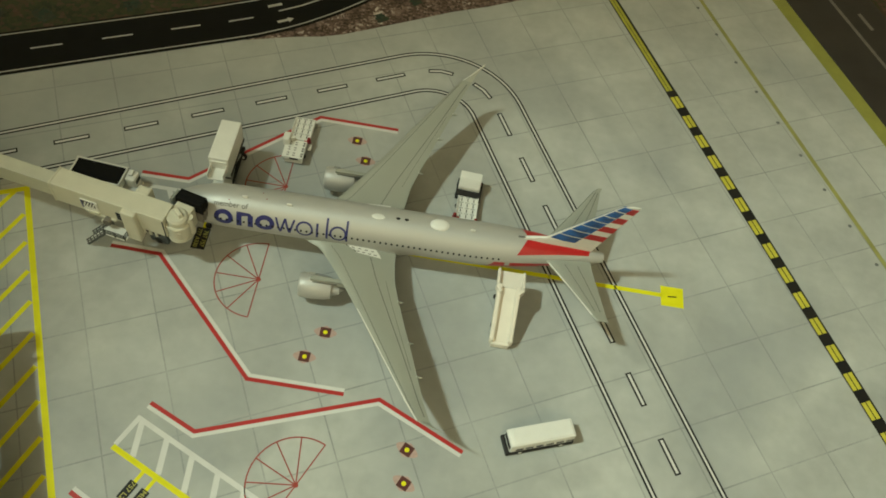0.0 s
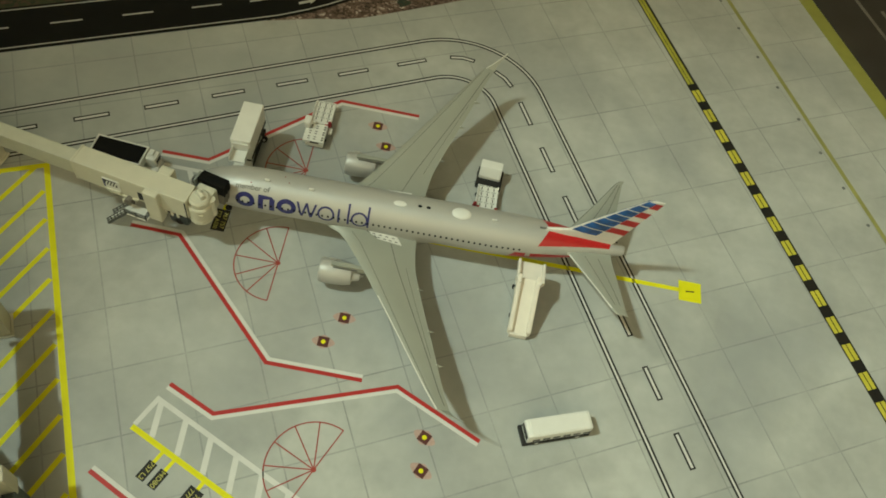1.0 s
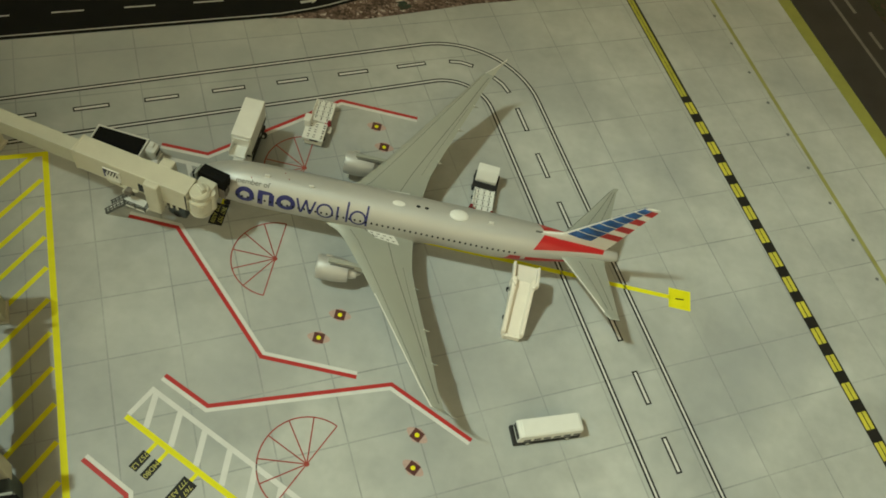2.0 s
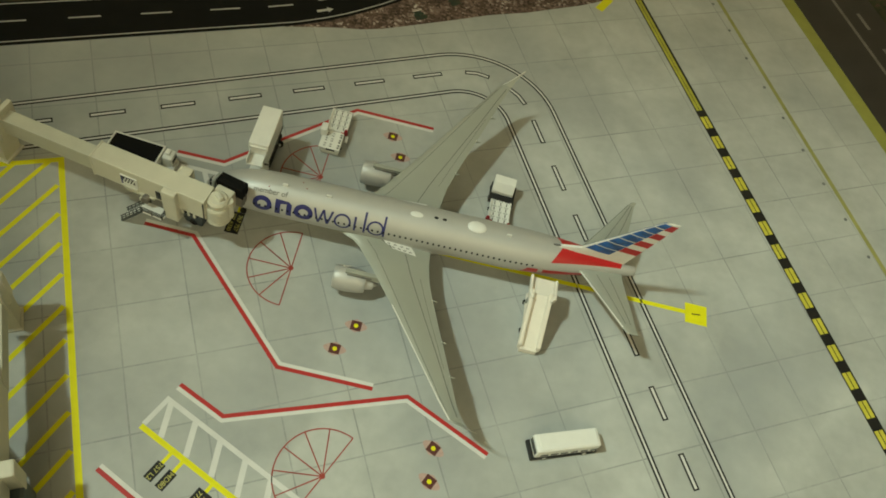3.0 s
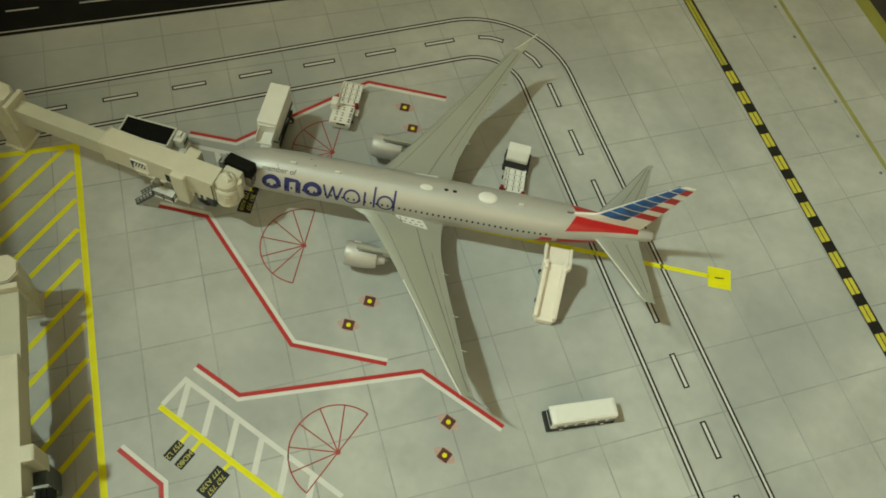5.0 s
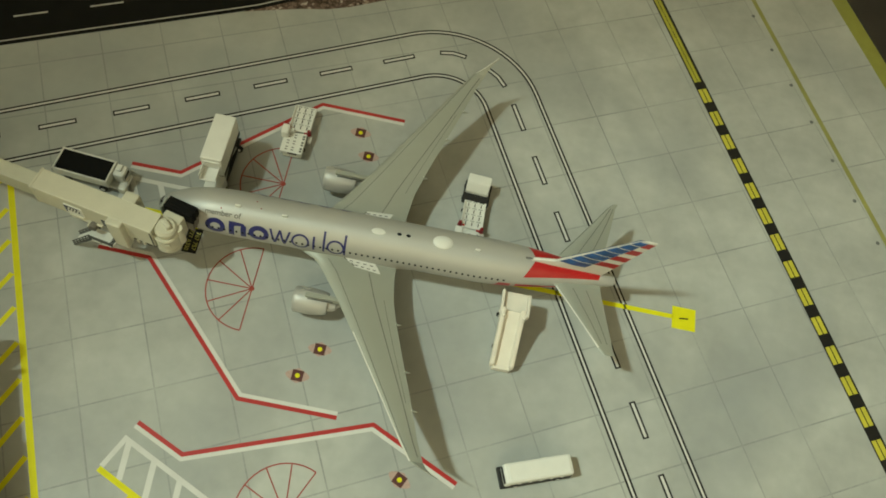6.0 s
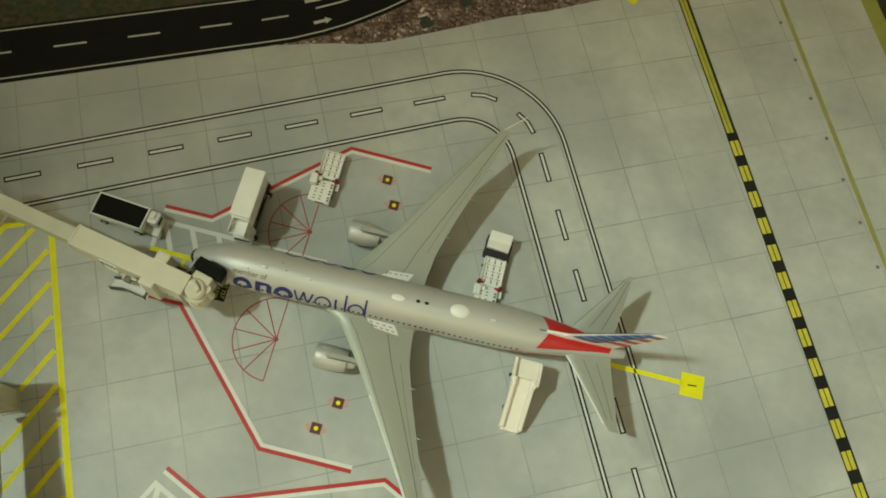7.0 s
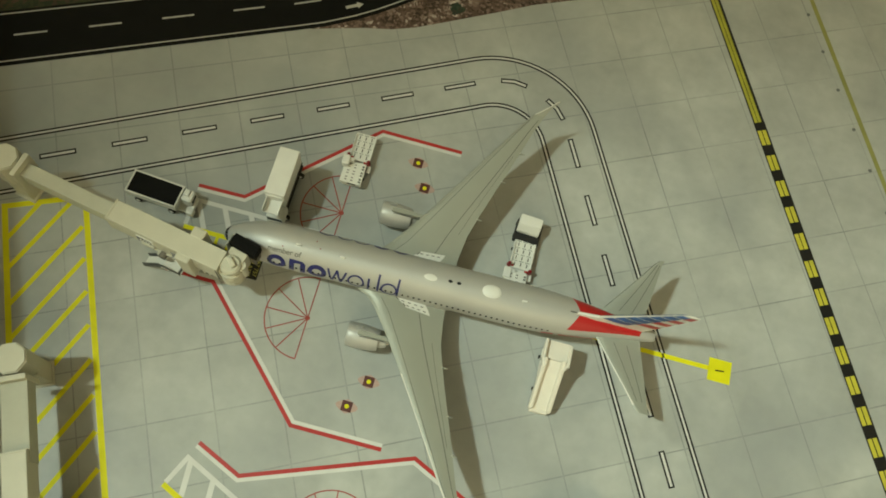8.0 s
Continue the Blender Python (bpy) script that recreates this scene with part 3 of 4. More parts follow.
def foil(bm, rows, f):
    loops = []
    for y, le, te, z, t in rows:
        loops.append([bm.verts.new((le + (te - le) * u, y * f, z + t * h)) for u, h in PROFILE])
    n = len(PROFILE)
    for p, q in zip(loops, loops[1:]):
        for i in range(n):
            bm.faces.new((p[i], p[(i + 1) % n], q[(i + 1) % n], q[i]))
    bm.faces.new(loops[0][::-1])
    bm.faces.new(loops[-1])
    return bm


def foil_top(rows, y, u, f, off=0.06):
    """A point on the upper side of a wing, u along the chord."""
    for a, b in zip(rows, rows[1:]):
        if y <= b[0]:
            break
    k = min(1, max(0, (y - a[0]) / (b[0] - a[0])))
    le, te, z, t = (a[i] + (b[i] - a[i]) * k for i in (1, 2, 3, 4))
    for p, q in zip(PROFILE, PROFILE[1:6]):
        if u <= q[0]:
            break
    h = p[1] + (q[1] - p[1]) * (u - p[0]) / (q[0] - p[0])
    return (le + (te - le) * u, y * f, z + t * h + off)


def top_strip(bm, rows, line, w, f, seg=14):
    """A painted line on a wing from (y, u) to (y, u); w: its breadth along the chord in mm."""
    (y0, u0), (y1, u1) = line
    pts = []
    for i in range(seg + 1):
        k = i / seg
        y, u = y0 + (y1 - y0) * k, u0 + (u1 - u0) * k
        a = Vector(foil_top(rows, y, u, f))
        if abs(y1 - y0) > 1:
            pts.append((a + Vector((-w / 2, 0, 0)), a + Vector((w / 2, 0, 0))))
        else:
            pts.append((a + Vector((0, -w / 2, 0)), a + Vector((0, w / 2, 0))))
    vs = [[bm.verts.new(p) for p in r] for r in pts]
    for p, q in zip(vs, vs[1:]):
        bm.faces.new((p[0], p[1], q[1], q[0]))
    return bm


def lathe(bm, prof, c, seg=28):
    """A body of revolution about x: (x, radius) rows."""
    rings = [[bm.verts.new((c[0] + x, c[1] + r * math.cos(math.tau * i / seg), c[2] + r * math.sin(math.tau * i / seg))) for i in range(seg)] for x, r in prof]
    for p, q in zip(rings, rings[1:]):
        for i in range(seg):
            bm.faces.new((p[i], p[(i + 1) % seg], q[(i + 1) % seg], q[i]))
    bm.faces.new(rings[0])
    bm.faces.new(rings[-1][::-1])
    return bm


STAB = [(2.0, 47.0, 66.6, 18.4, 1.3), (6.0, 50.0, 66.6, 18.9, 1.2), (20.0, 59.9, 68.6, 20.8, 0.8), (28.4, 65.6, 69.6, 22.0, 0.5), (30.0, 67.4, 70.4, 22.2, 0.4)]


def fin_y(x, z):
    return 0.85 - 0.5 * (z - 22) / 32


def fin_le(z):
    return 46.5 + (z - 25.5) * 0.825 if z > 27 else 47.7 - (27 - z) * 3.2


def fin_te(z):
    return 66.0 + (z - 21) * 0.291


def airliner():
    air = thing("model_airliner", "silver twin-engine model airliner with striped tail, parked on the stand", "airplane model", (0, -0.87, 0), 0.9)
    bm = bmesh.new()
    seg = 40
    xs = []
    for a, b in zip(FUS, FUS[1:]):
        n = 6 if b[0] - a[0] > 15 else 2
        xs += [a[0] + (b[0] - a[0]) * i / n for i in range(n)]
    xs.append(FUS[-1][0])
    rings = [[bm.verts.new(skin(x, 360 * i / seg, 0)) for i in range(seg)] for x in xs]
    for p, q in zip(rings, rings[1:]):
        for i in range(seg):
            bm.faces.new((p[i], p[(i + 1) % seg], q[(i + 1) % seg], q[i]))
    bm.faces.new(rings[0][::-1])
    bm.faces.new(rings[-1])
    fus = part("fuselage", bm, "silver", air, "silver painted fuselage", True)
    bm = lathe(bmesh.new(), [(-44, 0.4), (-42, 2.6), (-38, 4.2), (-25, 5.0), (-8, 5.0), (0, 4.4), (6, 2.8), (9, 0.5)], (0, 0, 12.2))
    for v in bm.verts:
        v.co.y *= 1.62
    part("belly_fairing", bm, "silver", air, smooth=True)
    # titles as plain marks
    base = 90.0

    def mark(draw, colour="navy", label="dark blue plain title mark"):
        bm = bmesh.new()
        draw(bm)
        part("title_mark", bm, colour, fus, label)

    for x in (-71.0, -55.6):
        mark(lambda bm: skin_ring(bm, x, base - 3.1 * DEG, 3.6, 3.25, 1.8))
    mark(lambda bm: skin_bar(bm, -65.2, 0, -65.2, 6.2, 1.95, base))
    mark(lambda bm: skin_bar(bm, -61.0, 0, -61.0, 5.2, 1.95, base))
    mark(lambda bm: skin_patch(bm, [(-64.3, base - 6.2 * DEG), (-61.2, base - 6.0 * DEG), (-60.4, base - 5.2 * DEG), (-64.3, base - 4.6 * DEG)], 3, 2, 0.06))
    for x0, x1 in ((-51.6, -49.9), (-48.2, -49.9), (-48.2, -46.5), (-44.8, -46.5)):
        mark(lambda bm: skin_bar(bm, x0, 6.2, x1, 0.2, 0.8, base))
    for x in (-40.9, -28.4):
        mark(lambda bm: skin_ring(bm, x, base - 3.1 * DEG, 3.2, 3.2, 0.75))
    for x, h in ((-36.2, 6.2), (-32.6, 8.8), (-25.2, 8.8)):
        mark(lambda bm: skin_bar(bm, x, 0, x, h, 0.8, base))
    skin_text("member of", -74.8, -62.2, 7.5, base, fus)
    for x in (-56, -49, -42.5, -35, -27.5):
        mark(lambda bm: skin_ring(bm, x, -90 + 3.1 * DEG, 3.2, 3.3, 1.8 if x > -40 else 0.75))
    # cabin windows
    for side in (75, -75):
        k = 0
        while -74 + 2.12 * k < 33:
            x = -74 + 2.12 * k
            w = bmesh.new()
            skin_ring(w, x, side, 0.43, 0.55, 0.429, seg=8)
            part("cabin_window", w, "glass", fus)
            k += 1
    # cockpit glazing
    for side in (1, -1):
        for a, b in ((2, 26), (29, 54), (57, 80)):
            x0 = -93.2 + (a / 62) * 0.9
            w = skin_patch(bmesh.new(), [(x0, a * side), (x0 + 0.3, b * side), (x0 + 1.5, b * side), (x0 + 1.1, a * side)], 4, 3)
            part("cockpit_window", w, "glass", fus, "dark cockpit window")
    # nose ring, red tail patches
    w = skin_patch(bmesh.new(), [(-93.1, -180), (-93.1, 180), (-92.0, 180), (-92.0, -180)], 32, 1)
    part("nose_ring", w, "panel", fus)
    for side in (1, -1):
        w = skin_patch(bmesh.new(), [(41.6, 6 * side), (65.8, 2 * side), (65.4, 38 * side), (38.4, 58 * side)], 14, 8)
        part("tail_patch", w, "flagred", fus, "red tail patch")
        w = skin_patch(bmesh.new(), [(30.5, 86 * side), (52.0, 93 * side), (52.0, 126 * side), (27.5, 120 * side)], 12, 5)
        part("tail_patch", w, "flagred", fus, "red tail patch")
        w = skin_patch(bmesh.new(), [(34.6, 82 * side), (36.4, 82 * side), (36.4, 106 * side), (34.6, 106 * side)], 2, 4, 0.09)
        part("cabin_door", w, "silver", fus)
    # domes, vents, aerials on the roof
    for x, rx, ry, h in ((8.4, 3.7, 2.6, 0.9), (-14.6, 2.6, 1.3, 0.35)):
        bm = bmesh.new()
        bmesh.ops.create_uvsphere(bm, u_segments=20, v_segments=10, radius=1)
        for v in bm.verts:
            v.co = Vector((v.co.x * rx + x, v.co.y * ry - (0.6 if h < 0.5 else 0.2), v.co.z * h + 24.05))
        part("antenna_dome", bm, "whiteplastic", fus, "white antenna dome", True)
    for x in (-7.2, -4.0):
        w = bmesh.new()
        skin_ring(w, x, 2, 0.85, 0.6, 0.84, seg=14)
        part("roof_vent", w, "glass", fus, "black roof vent")
    for x, phi in ((-47.5, 12), (20.8, 6), (-64.0, 8)):
        p = skin(x, phi, 0)
        part("aerial", box(bmesh.new(), (p[0], p[1], p[2] + 0.4), (1.9, 0.6, 1.1), 0.15), "whiteplastic", fus, "white blade aerial")
    for x, phi in ((-56.0, 4), (-69.5, 20), (-58, -14)):
        w = bmesh.new()
        skin_ring(w, x, phi, 0.26, 0.26, 0.25, seg=8)
        part("beacon", w, "darkred", fus)
    # wings
    for f in (1, -1):
        wing = part("wing", foil(bmesh.new(), WING, f), "wing", air, "grey swept wing with raked tip", True)
        # near wing: its glint painted as a white strip from mid-span; far wing: metal strip
        slat = bmesh.new()
        top_strip(slat, WING, ((36 if f < 0 else 13, 0.03), (76.7, 0.06)), 0.7 if f < 0 else 0.5, f, 24)
        part("leading_edge", slat, "flagwhite" if f < 0 else "tipmetal", wing, "leading edge strip, metal on far wing, painted white glint on near")
        tip = bmesh.new()
        part("raked_tip", foil(bmesh.new(), TIP, f), "wing", wing, "thin grey raked wingtip", True)
        top_strip(tip, TIP, ((76.8, 0.1), (81.5, 0.3)), 0.34, f, 10)
        part("wingtip_edge", tip, "flagwhite", wing, "white raked wingtip edge")
        for line, w_ in ((((9.5, 0.2), (74, 0.17)), 0.22), (((12, 0.66), (75, 0.74)), 0.3), (((22, 0.84), (58, 0.82)), 0.15)):
            part("panel_line", top_strip(bmesh.new(), WING, line, w_, f), "panel", wing)
        for y in (30.0, 47.0, 60.0):
            a = foil_top(WING, y, 0.74, f)
            b = foil_top(WING, y, 1.0, f)
            bm = lathe(bmesh.new(), [(-1.0, 0.1), (0.5, 0.45), (3.0, 0.55), (5.2, 0.1)], (b[0] - 3.2, y * f, b[2] - 0.55), 10)
            part("flap_fairing", bm, "wing", wing, smooth=True)
            part("static_stud", box(bmesh.new(), (b[0] - 0.2, y * f, b[2]), (0.35, 0.25, 0.2)), "flagwhite", wing)
        out = 1.3 if f > 0 else 0.4
        quad = ((7.7, 0.42), (10.6 + out, 0.48), (11.5 + out, 0.81), (8.0, 0.77))

        def on_walk(i, j, off):
            u, v = i, j
            y = (quad[0][0] * (1 - u) + quad[3][0] * u) * (1 - v) + (quad[1][0] * (1 - u) + quad[2][0] * u) * v
            c = (quad[0][1] * (1 - u) + quad[3][1] * u) * (1 - v) + (quad[1][1] * (1 - u) + quad[2][1] * u) * v
            return foil_top(WING, y, c, f, off)

        walkway = bmesh.new()
        net = [[walkway.verts.new(on_walk(i / 8, j / 3, 0.16)) for j in range(4)] for i in range(9)]
        for p, q in zip(net, net[1:]):
            for j in range(3):
                walkway.faces.new((p[j], q[j], q[j + 1], p[j + 1]))
        part("walkway", walkway, "flagwhite", wing, "white escape walkway with black dashes")
        for v in (0.34, 0.76):
            for u in (0.14, 0.36, 0.58, 0.80):
                p, q = Vector(on_walk(u, v, 0.22)), Vector(on_walk(u + 0.05, v, 0.22))
                turn = math.degrees(math.atan2(q.y - p.y, q.x - p.x))
                part("walkway_dash", box(bmesh.new(), p, (1.15, 0.3, 0.06), rz=turn), "panel", wing)
        for v in (0.2, 0.75):
            p, q = Vector(on_walk(0.02, v, 0.22)), Vector(on_walk(0.02, v + 0.1, 0.22))
            part("walkway_dash", box(bmesh.new(), p, (1.5, 0.34, 0.06), rz=math.degrees(math.atan2(q.y - p.y, q.x - p.x))), "panel", wing)
        # engine
        ey, ex, ez = 25.3 * f + 0.8, -39.6, 7.7
        nac = part("engine", lathe(bmesh.new(), [(1.0, 3.6), (0.2, 3.9), (0.0, 4.25), (0.35, 4.5), (2.5, 4.75), (6.0, 4.8), (9.6, 4.45), (12.0, 3.9), (12.1, 3.3)], (ex, ey, ez)), "silver", air, "silver engine nacelle", True)
        part("engine_lip", lathe(bmesh.new(), [(1.2, 3.5), (0.15, 3.87), (-0.06, 4.25), (0.3, 4.56), (1.5, 4.72), (1.5, 4.6), (0.9, 3.85)], (ex, ey, ez)), "silver", nac, "bright metal lip", True)
        part("fan", lathe(bmesh.new(), [(1.1, 0.15), (1.9, 1.0), (2.0, 3.7), (2.3, 3.7)], (ex, ey, ez)), "hub", nac, "dark fan disc")
        part("exhaust", lathe(bmesh.new(), [(11.8, 2.6), (13.6, 2.3), (15.0, 1.9), (15.1, 1.0), (16.4, 0.2)], (ex, ey, ez)), "silver", nac, smooth=True)
        bm = bmesh.new()
        prism(bm, [(ex + 4.2, ey - 0.55), (ex + 5.2, ey - 0.85), (ex + 16, ey - 0.75), (ex + 22, ey - 0.2), (ex + 22, ey + 0.2), (ex + 16, ey + 0.75), (ex + 5.2, ey + 0.85), (ex + 4.2, ey + 0.55)], ez + 3.2, ez + 6.1)
        part("pylon", bm, "wing", nac, "grey pylon")
        for sy in (-1.0, 1.0):
            part("pylon_seam", box(bmesh.new(), (ex + 9.5, ey + sy, ez + 4.55), (9.0, 0.22, 0.7), rz=-2 * sy), "panel", nac)
        part("strake", box(bmesh.new(), (ex + 4.2, ey + 2.4, ez + 5.0), (2.6, 0.15, 0.8), rx=-25), "silver", nac)
        # tailplane
        # the tail insert sits a little askew, its far side higher
        if f < 0:
            rows = [(y, le + 0.045 * (y - 2), te + 0.085 * (y - 2), z, t) for y, le, te, z, t in STAB]
        else:
            rows = [(y * 0.93, le + 0.02 * (y - 2), te - 0.03 * (y - 2), z + 0.10 * (y - 2), t) for y, le, te, z, t in STAB]
        stab = part("tailplane", foil(bmesh.new(), rows, f), "wing", air, "grey tailplane", True)
        # near edge is white to paint in its glint, far edge a dark line
        part("leading_edge", top_strip(bmesh.new(), rows, ((6.2, 0.03), (27.6, 0.06)), 0.75 if f < 0 else 0.3, f), "flagwhite" if f < 0 else "panel", stab, "white glint painted along the leading edge" if f < 0 else "dark leading edge line")
        for line in (((6.2, 0.38), (26.0, 0.4)), ((6.2, 0.68), (26.0, 0.72))):
            part("panel_line", top_strip(bmesh.new(), rows, line, 0.24, f), "panel", stab)
    # fin with flag stripes
    bm = bmesh.new()
    zs = [21.5, 25.2, 27.0, 31, 38, 46, 53.2, 53.9]
    loops = []
    for z in zs:
        le, te, h = fin_le(z), fin_te(z), fin_y(0, z)
        if z > 53.5:
            le += 1.6
        if z < 24:
            le = 38.0
        if z == 25.2:
            le = 40.5
        m_ = le + (te - le) * 0.3
        loops.append([bm.verts.new(p) for p in ((le, 0, z), (le + 0.8, h * 0.6, z), (m_, h, z), (te, 0.12, z), (te, -0.12, z), (m_, -h, z), (le + 0.8, -h * 0.6, z))])
    for p, q in zip(loops, loops[1:]):
        for i in range(7):
            bm.faces.new((p[i], p[(i + 1) % 7], q[(i + 1) % 7], q[i]))
    bm.faces.new(loops[0][::-1])
    bm.faces.new(loops[-1])
    fin = part("fin", bm, "flagwhite", air, "white fin with red and blue stripes", True)
    # the fin leans a little to one side
    fin.matrix_basis = pose(0, 0, 22 * MM, 2.1) @ Matrix.Diagonal((1, 1, 0.97, 1)) @ pose(0, 0, -22 * MM)

    def flag(bm, z0, z1, a, b, slope=-0.16):
        for f in (1, -1):
            grid = []
            for i in range(7):
                row = []
                for z in (z0, z1):
                    x = fin_le(z) + (fin_te(z) - fin_le(z)) * (a + (b - a) * i / 6)
                    zz = z + slope * (x - fin_le(z))
                    le, te, h = fin_le(zz), fin_te(zz), fin_y(0, zz)
                    u = (x - le) / (te - le)
                    y = h * (0.6 + 0.4 * u / 0.3) if u < 0.3 else h + (0.12 - h) * (u - 0.3) / 0.7
                    row.append(bm.verts.new((x, (max(y, 0.12) + 0.07) * f, zz)))
                grid.append(row)
            for p, q in zip(grid, grid[1:]):
                bm.faces.new((p[0], p[1], q[1], q[0]))
        return bm

    bands = 7
    lo, hi = 27.9, 54.4
    step = (hi - lo) / bands
    for i in range(bands):
        z0 = lo + step * i
        part("blue_stripe", flag(bmesh.new(), z0 + 0.06 * step, min(z0 + 0.94 * step, 53.6), 0.03, 0.52), "blue", fin, "blue stripe")
    for i in range(4):
        z0 = 31.9 + 6.1 * i
        part("red_stripe", flag(bmesh.new(), z0, min(z0 + 3.3, 54.6), 0.53, 0.955), "flagred", fin, "red stripe")
    part("fin_edge", box(bmesh.new(), (39.6, 0, 24.55), (3.2, 0.5, 0.7), 0.15, ry=-6), "panel", fin)
    # landing gear
    for x, y in ((-14, 5.5), (-14, -5.5), (-80.5, 0)):
        gear = part("gear_leg", cyl(bmesh.new(), (x, y, 5.5), 0.5, 9, 10), "chrome", air)
        for dx in ((-2.6, 0, 2.6) if x > -50 else (0,)):
            for dy in (-0.95, 0.95):
                part("wheel", cyl(bmesh.new(), (x + dx, y + dy, 1.25), 1.25, 0.8, 16, "y"), "rubber", gear, smooth=False)
    return air


airliner()


# ---- jet bridges ----
def wheels(parent, places, r=1.0, w=0.9, rz=0):
    for x, y in places:
        bm = cyl(bmesh.new(), (0, 0, 0), r, w, 16, "y")
        tyre = part("wheel", bm, "rubber", parent, "black wheel", at=(x, y, r))
        part("rim", cyl(bmesh.new(), (0, 0, 0), r * 0.55, w + 0.1, 12, "y"), "whiteplastic", tyre)


def jet_bridge(place, turn, group, slim=6.2, link=0.0, inner=41.5):
    """Bridge along +x from its rotunda: slim tunnel, wide tunnel, cab, stair and drive column."""
    br = thing("jet_bridge", "cream plastic jet bridge with round cab and black canopy", "jet bridge", place, turn, group)
    L0, L1 = inner, inner + 44.5
    bm = prism(bmesh.new(), [along((-2.5, 0), 22.5 + 45 * i, 5.6) for i in range(8)], 15.5, 27.6)
    part("rotunda", bm, "cream", br, "octagonal cream rotunda")
    part("rotunda_roof", prism(bmesh.new(), [along((-2.5, 0), 22.5 + 45 * i, 5.2) for i in range(8)], 27.6, 28.2), "cream", br)
    bm = bmesh.new()
    prism(bm, [(-5.5, -4.2), (1.5, -4.2), (1.5, 4.2), (-5.5, 4.2)], 0, 15.5)
    part("rotunda_column", bm, "cream", br, "cream support slab")
    part("rotunda_foot", box(bmesh.new(), (-2, 0, 0.5), (9, 10, 1.0), 0.3), "cream", br)
    part("collar", box(bmesh.new(), (4.2, 0, 21.6), (1.9, 9.6, 13.0), 0.25), "cream", br)
    part("tunnel", box(bmesh.new(), (4 + L0 / 2, 0, 21.3), (L0, slim, 7.6), 0.25), "dullcream", br, "slim dull cream inner tunnel")
    if link:
        part("fixed_walkway", box(bmesh.new(), along((-2.5, 0), link, 32) + (21.6,), (56, 6.4, 10), 0.25, rz=link), "cream", br, "cream walkway to the terminal")
    wide = part("tunnel", box(bmesh.new(), ((L0 + L1) / 2, 0, 22.3), (L1 - L0, 7.9, 10.2), 0.3), "cream", br, "wide outer tunnel")
    part("tunnel_lip", box(bmesh.new(), (L0 + 0.3, 0, 22.3), (0.8, 8.3, 10.6), 0.2), "cream", wide)
    # door frame and windows on the stair side
    panel = part("side_panel", box(bmesh.new(), (L0 + 15, -4.05, 21.6), (6.6, 0.5, 5.8), 0.15), "whiteplastic", wide, "white side panel with dark frame")
    part("side_recess", box(bmesh.new(), (L0 + 14.7, -4.32, 22.6), (5.4, 0.12, 3.0)), "hub", panel, "dark recess")
    for k in range(4):
        part("side_bar", box(bmesh.new(), (L0 + 13.4 + 1.15 * k, -4.44, 22.5), (0.55, 0.12, 2.6), ry=24), "whiteplastic", panel, "slanted white bar")
    part("side_mark", box(bmesh.new(), (L0 + 12.2, -4.36, 21.8), (0.6, 0.12, 4.2)), "navy", panel, "dark blue plain mark")
    part("panel_foot", box(bmesh.new(), (L0 + 15.4, -4.3, 18.4), (5.2, 1.0, 0.9), 0.2), "cream", panel)
    part("side_ledge", box(bmesh.new(), (L0 + 19, -4.2, 17.2), (11, 0.8, 0.8), 0.15), "cream", wide)
    part("drive_motor", cyl(bmesh.new(), (L0 + 21.4, -5.0, 16.6), 1.5, 2.2, 18, "y"), "curtain", wide, "grey brown motor drum", True)
    part("drive_motor", box(bmesh.new(), (L0 + 20.0, -4.7, 15.4), (2.6, 1.6, 1.4), 0.3), "cream", wide)
    part("service_door", box(bmesh.new(), (L0 + 26.2, -4.0, 20.4), (2.0, 0.3, 4.2), 0.05), "glass", wide, "dark service door")
    # drive frame and service block
    blk = part("service_block", box(bmesh.new(), (L0 + 31.6, -4.4, 19.2), (5.6, 3.6, 16.0), 0.7), "cream", br)
    part("service_block", box(bmesh.new(), (L0 + 32.0, 5.4, 20.2), (5.2, 4.4, 14.6), 0.8), "cream", br)
    col = part("drive_column", box(bmesh.new(), (L0 + 35, 4.6, 8.4), (7.4, 5.6, 16.4), 0.9), "fabric", br, "dark blue grey drive column")
    for y in (2.6, 6.2):
        part("wheel", cyl(bmesh.new(), (L0 + 35, y, 1.7), 1.7, 1.6, 18, "y"), "rubber", col)
    under = part("undercarriage", box(bmesh.new(), (L0 + 37.4, -1.4, 16.4), (7.5, 4.4, 1.8), 0.2), "rubber", br, "black undercarriage")
    for k in range(3):
        part("rib", box(bmesh.new(), (L0 + 35.2 + 2.3 * k, -3.7, 16.0), (0.9, 0.6, 2.2), 0.1), "cream", under)
    # stair with platform, hung from the tunnel
    sx, sy, sz = L0 + 25.3, -6.2, 12.6
    st = part("stair_platform", box(bmesh.new(), (sx, sy, sz), (8.4, 4.6, 0.5), 0.1), "whiteplastic", br, "white stair platform")
    for x in (sx - 3.6, sx + 3.6):
        part("hanger", box(bmesh.new(), (x, -3.6, sz + 2.4), (0.6, 0.6, 4.8)), "railgrey", st)
    for x in (sx - 4.0, sx, sx + 4.0):
        part("post", box(bmesh.new(), (x, sy - 2.2, sz + 1.5), (0.36, 0.36, 3.2)), "railgrey", st)
    for z in (sz + 1.0, sz + 2.0, sz + 3.0):
        part("rail", box(bmesh.new(), (sx, sy - 2.2, z), (8.2, 0.26, 0.26)), "railgrey", st)
        part("rail", box(bmesh.new(), (sx + 4.0, sy, z), (0.26, 4.4, 0.26)), "railgrey", st)
    for i in range(2):
        part("post", box(bmesh.new(), (sx + 4.0, sy + 2.2 * i, sz + 1.5), (0.32, 0.32, 3.0)), "railgrey", st)
